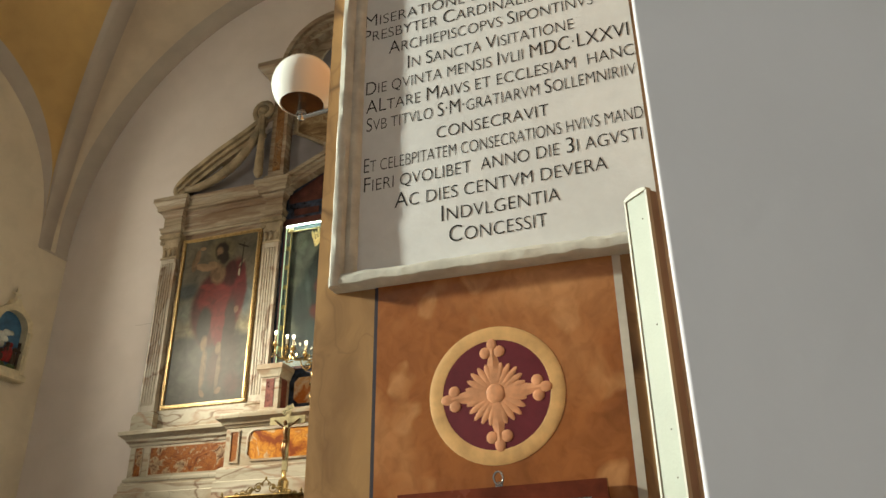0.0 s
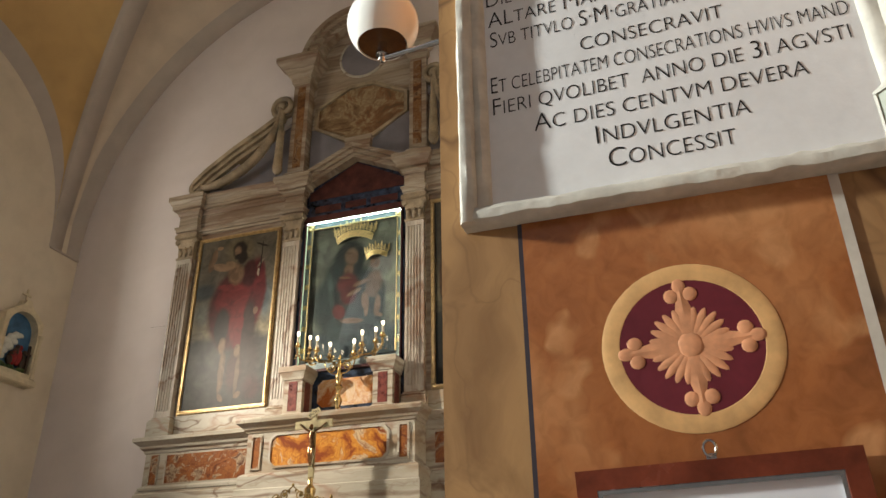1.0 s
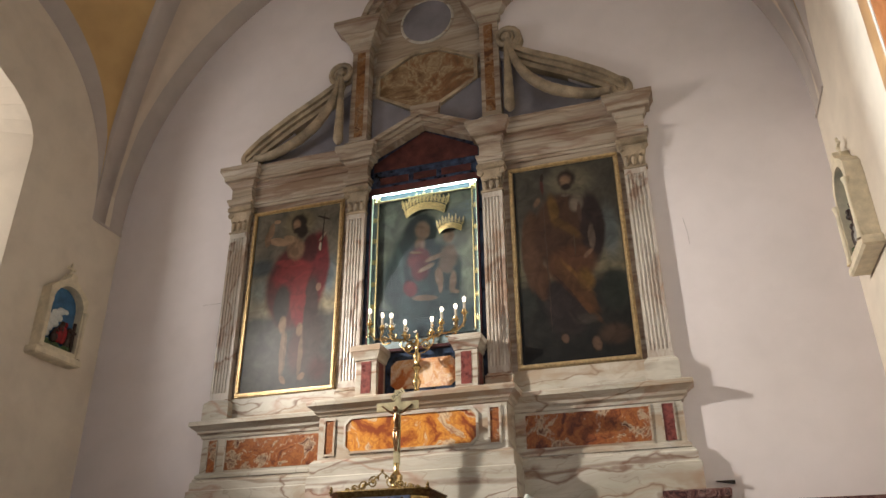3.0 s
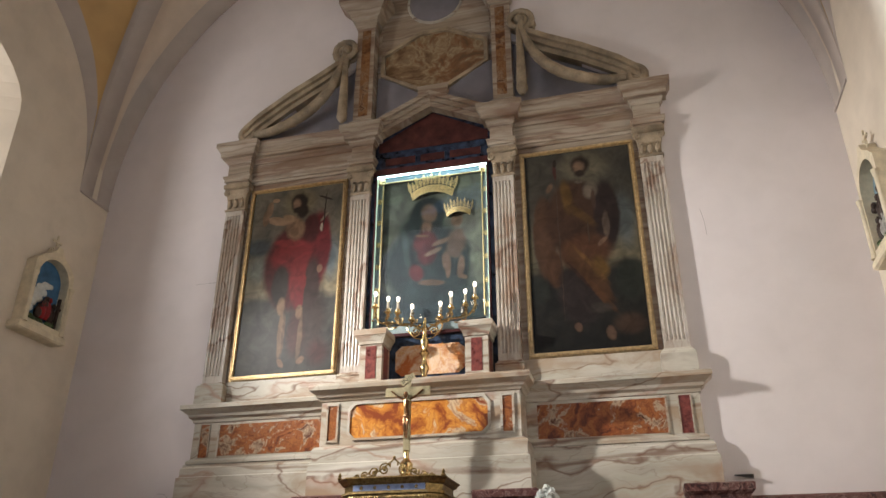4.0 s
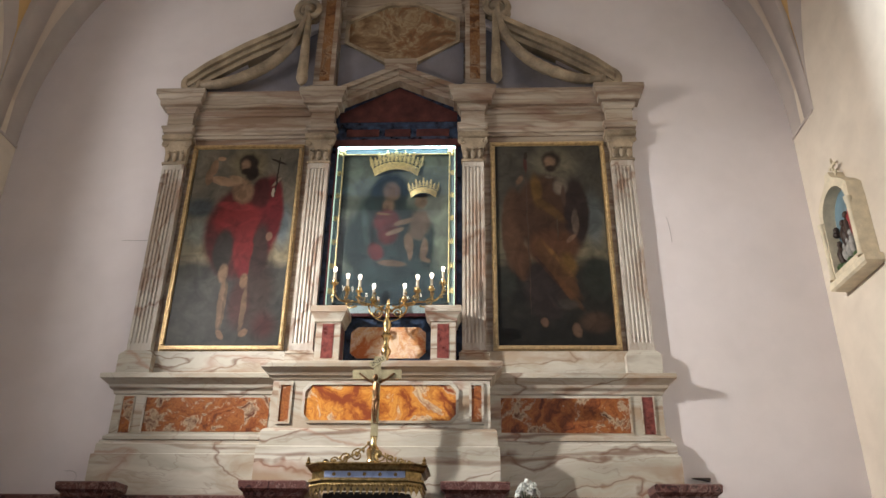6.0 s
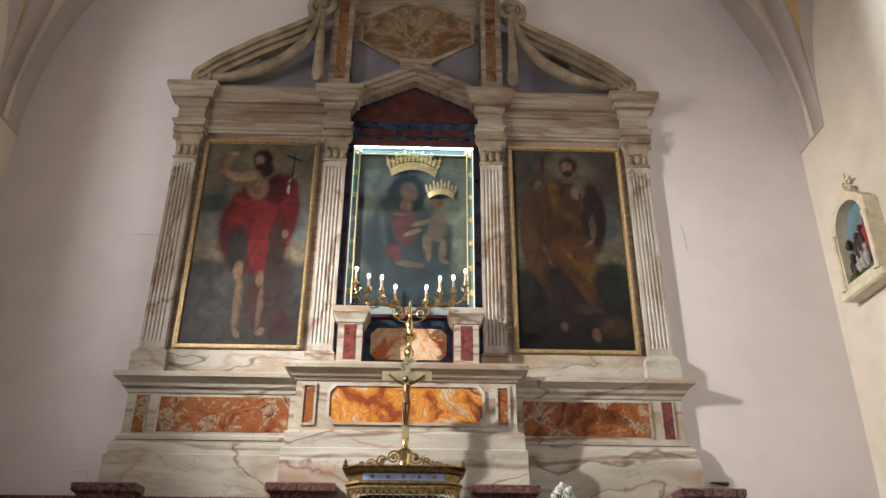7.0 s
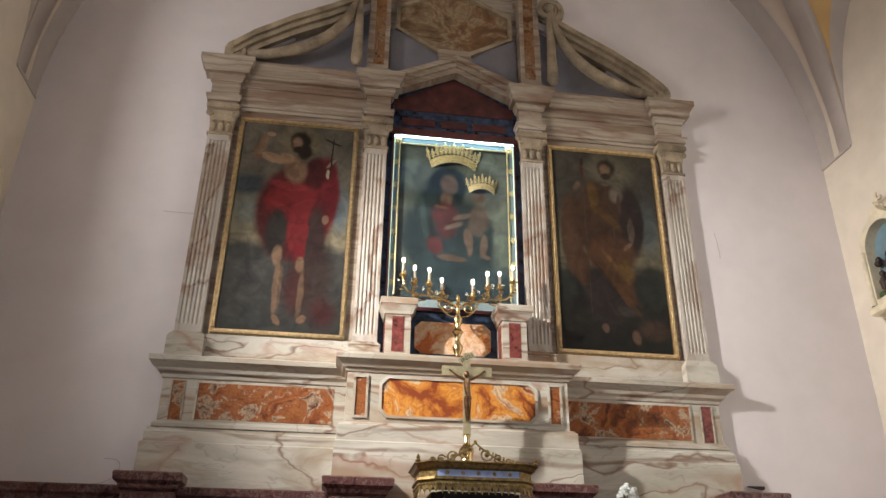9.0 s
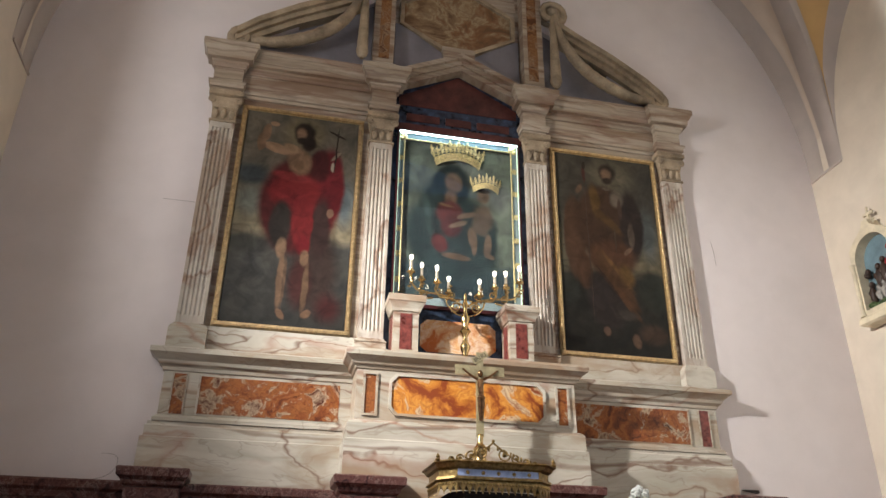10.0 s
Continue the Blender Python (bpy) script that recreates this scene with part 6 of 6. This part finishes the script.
part("slip", ring(bmesh.new(), [(-0.187, -0.125), (0.187, -0.125), (0.187, 0.125), (-0.187, 0.125)], [(-0.180, -0.118), (0.180, -0.118), (0.180, 0.118), (-0.180, 0.118)], -0.016, -0.009), M_CHROME, PIC, "thin silver slip")
_bm = bmesh.new()
tube(_bm, [(0.010 * math.cos(i * 0.42), -0.012, 0.176 + 0.013 * math.sin(i * 0.42)) for i in range(16)], 0.0028, 6)
box(_bm, -0.008, 0.008, -0.012, -0.004, 0.156, 0.168)
part("hanging_ring", _bm, M_CHROME, PIC, "small steel hanging ring", smooth=True)

SPK = thing("column_loudspeaker", (3.667, -5.918, 0), "slim white column loudspeaker with a greenish grille on a wall bracket", "loudspeaker")
SPK.rotation_euler = (0, 0, radians(-46))
SW, SD, ST = 0.033, 0.052, 2.20


def speaker_face(x0, x1, y0, y1, z0, bow):
    """An upright plate whose upper edge is bowed."""
    bm = bmesh.new()
    top = [(x0 + (x1 - x0) * i / 8, ST + bow * math.sin(math.pi * i / 8)) for i in range(9)]
    return prism(bm, [(x1, z0), (x0, z0)] + top, y0, y1)


part("cabinet", speaker_face(-SW, SW, 0.0, SD, 0.9, 0.006), M_DUCTSIDE, SPK, "pinkish grey metal cabinet", soften=0.002)
part("grille", speaker_face(-SW + 0.004, SW - 0.004, -0.006, -0.0005, 0.91, 0.004), M_DUCT, SPK, "greenish white front grille", soften=0.001)
for _x in (-SW + 0.0015, SW - 0.0015):
    part("edge_rail", boxed(_x - 0.0025, _x + 0.0025, -0.009, -0.0003, 0.9, ST), M_SPKRAIL, SPK, "white edge rail", soften=0.001)
part("top_cap", prism(bmesh.new(), [(-SW, ST), (SW, ST)] + [(SW - 2 * SW * i / 8, ST + 0.005 + 0.007 * math.sin(math.pi * i / 8)) for i in range(9)], -0.010, 0.004), M_SPKRAIL, SPK, "white bowed cap")
for _z in (2.145, 1.93, 1.74, 1.66, 1.45):
    part("screw", ball(bmesh.new(), (0.012, -0.0065, _z), 0.0017, (1, 0.6, 1), 8, 5), M_CHROME, SPK, smooth=True)
for _z in (2.165, 1.2):
    _bm = boxed(0.012, 0.030, SD - 0.002, SD + 0.010, _z - 0.012, _z + 0.012)
    tube(_bm, [(0.021, SD + 0.004, _z), (0.046, SD + 0.034, _z)], 0.006, 8)
    box(_bm, 0.040, 0.046, SD + 0.026, SD + 0.044, _z - 0.03, _z + 0.012)
    part("bracket", _bm, M_IRON, SPK, "dark metal wall bracket")
PIP = thing("pipe", (3.772, PF - 0.024, 0), "gold painted pipe running up the corner", "pipe")
part("tube", tube(bmesh.new(), [(0, 0, 0), (0, 0, 2.10)], 0.014, 12), M_PIPE, PIP, smooth=True)
part("collar", lathe(bmesh.new(), [(0.014, 2.06), (0.019, 2.066), (0.019, 2.098), (0.006, 2.105), (0.005, 2.17)], (0, 0, 0), 12), M_IRON, PIP, smooth=True)
for _z in (1.98, 1.4, 0.7):
    part("pipe_clip", lathe(bmesh.new(), [(0.0145, _z), (0.0175, _z + 0.001), (0.0175, _z + 0.013), (0.0145, _z + 0.014)], (0, 0, 0), 12), M_IRON, PIP, smooth=True)

LMP = thing("wall_lamp", (2.53, -5.30, 3.19), "opal glass globe wall lamp on a chrome arm, unlit", "lamp")
_r = 0.115
_prof = [(_r * math.sin(a), _r * math.cos(a)) for a in [math.pi * (0.002 + 0.755 * i / 22) for i in range(23)]]
_bm = bmesh.new()
_rows = [[_bm.verts.new((r * math.cos(2 * math.pi * i / 36), r * math.sin(2 * math.pi * i / 36), z)) for i in range(36)] for r, z in _prof + [(r * 0.97, z * 0.97) for r, z in _prof[::-1]]]
for _a, _b in zip(_rows, _rows[1:]):
    for _i in range(36):
        _bm.faces.new((_a[_i], _a[(_i + 1) % 36], _b[(_i + 1) % 36], _b[_i]))
part("globe", _bm, M_GLOBE, LMP, "glossy opal glass globe", smooth=True)
part("inner_cup", lathe(bmesh.new(), [(0.076, -0.079), (0.065, -0.06), (0.045, -0.045), (0.02, -0.04)], (0, 0, 0), 24), M_AMBERGLASS, LMP, "brown inside of the lamp opening", smooth=True)
_bm = lathe(bmesh.new(), [(0.016, -0.05), (0.014, -0.11), (0.020, -0.113), (0.020, -0.125), (0.008, -0.13)], (0, 0, 0), 14)
ball(_bm, (0, 0, -0.138), 0.014)
part("holder", _bm, M_CHROME, LMP, smooth=True)
part("arm", tube(bmesh.new(), [(0, 0, -0.138), (0.16, 0, -0.125), (0.312, 0, -0.115)], 0.009, 10), M_CHROME, LMP, "straight chrome arm", smooth=True)
_bm = lathe(bmesh.new(), [(0.035, 0), (0.035, 0.006), (0.02, 0.014)], (0, 0, 0), 16)
_bm.transform(Matrix.Translation((0.3195, 0, -0.115)) @ Matrix.Rotation(radians(-90), 4, "Y"))
part("wall_plate", _bm, M_CHROME, LMP, smooth=True)

# ---- loose wires and cracks on the back wall ----


def wire(pts, label):
    t = thing("wall_wire", (0, 0, 0), label, "wire")
    part("strand", tube(bmesh.new(), curve(pts, 6), 0.0014, 5), M_WIRE, t, smooth=True)


wire([(-2.66, WF - 0.004, 4.632), (-2.54, WF - 0.006, 4.63), (-2.40, WF - 0.004, 4.63)], "thin dark wire across the plaster wall")
wire([(-2.84, WF - 0.004, 2.30), (-2.72, WF - 0.01, 2.32), (-2.64, WF - 0.02, 2.37), (-2.62, WF - 0.01, 2.45), (-2.66, WF - 0.006, 2.49), (-2.74, WF - 0.004, 2.494)], "loose looped wire on the plaster wall")
wire([(2.492, WF - 0.004, 4.845), (2.512, WF - 0.006, 4.72), (2.517, WF - 0.004, 4.58)], "short loose wire hanging on the plaster wall")
_t = thing("wall_socket", (CX + 2.57, WF - 0.002, 2.44), "small dark metal clip on the wall", "clip")
part("plate", prism(bmesh.new(), [(-0.07, 0.02), (0.07, -0.005), (0.07, 0.02)], -0.05, 0.0), M_IRON, _t)
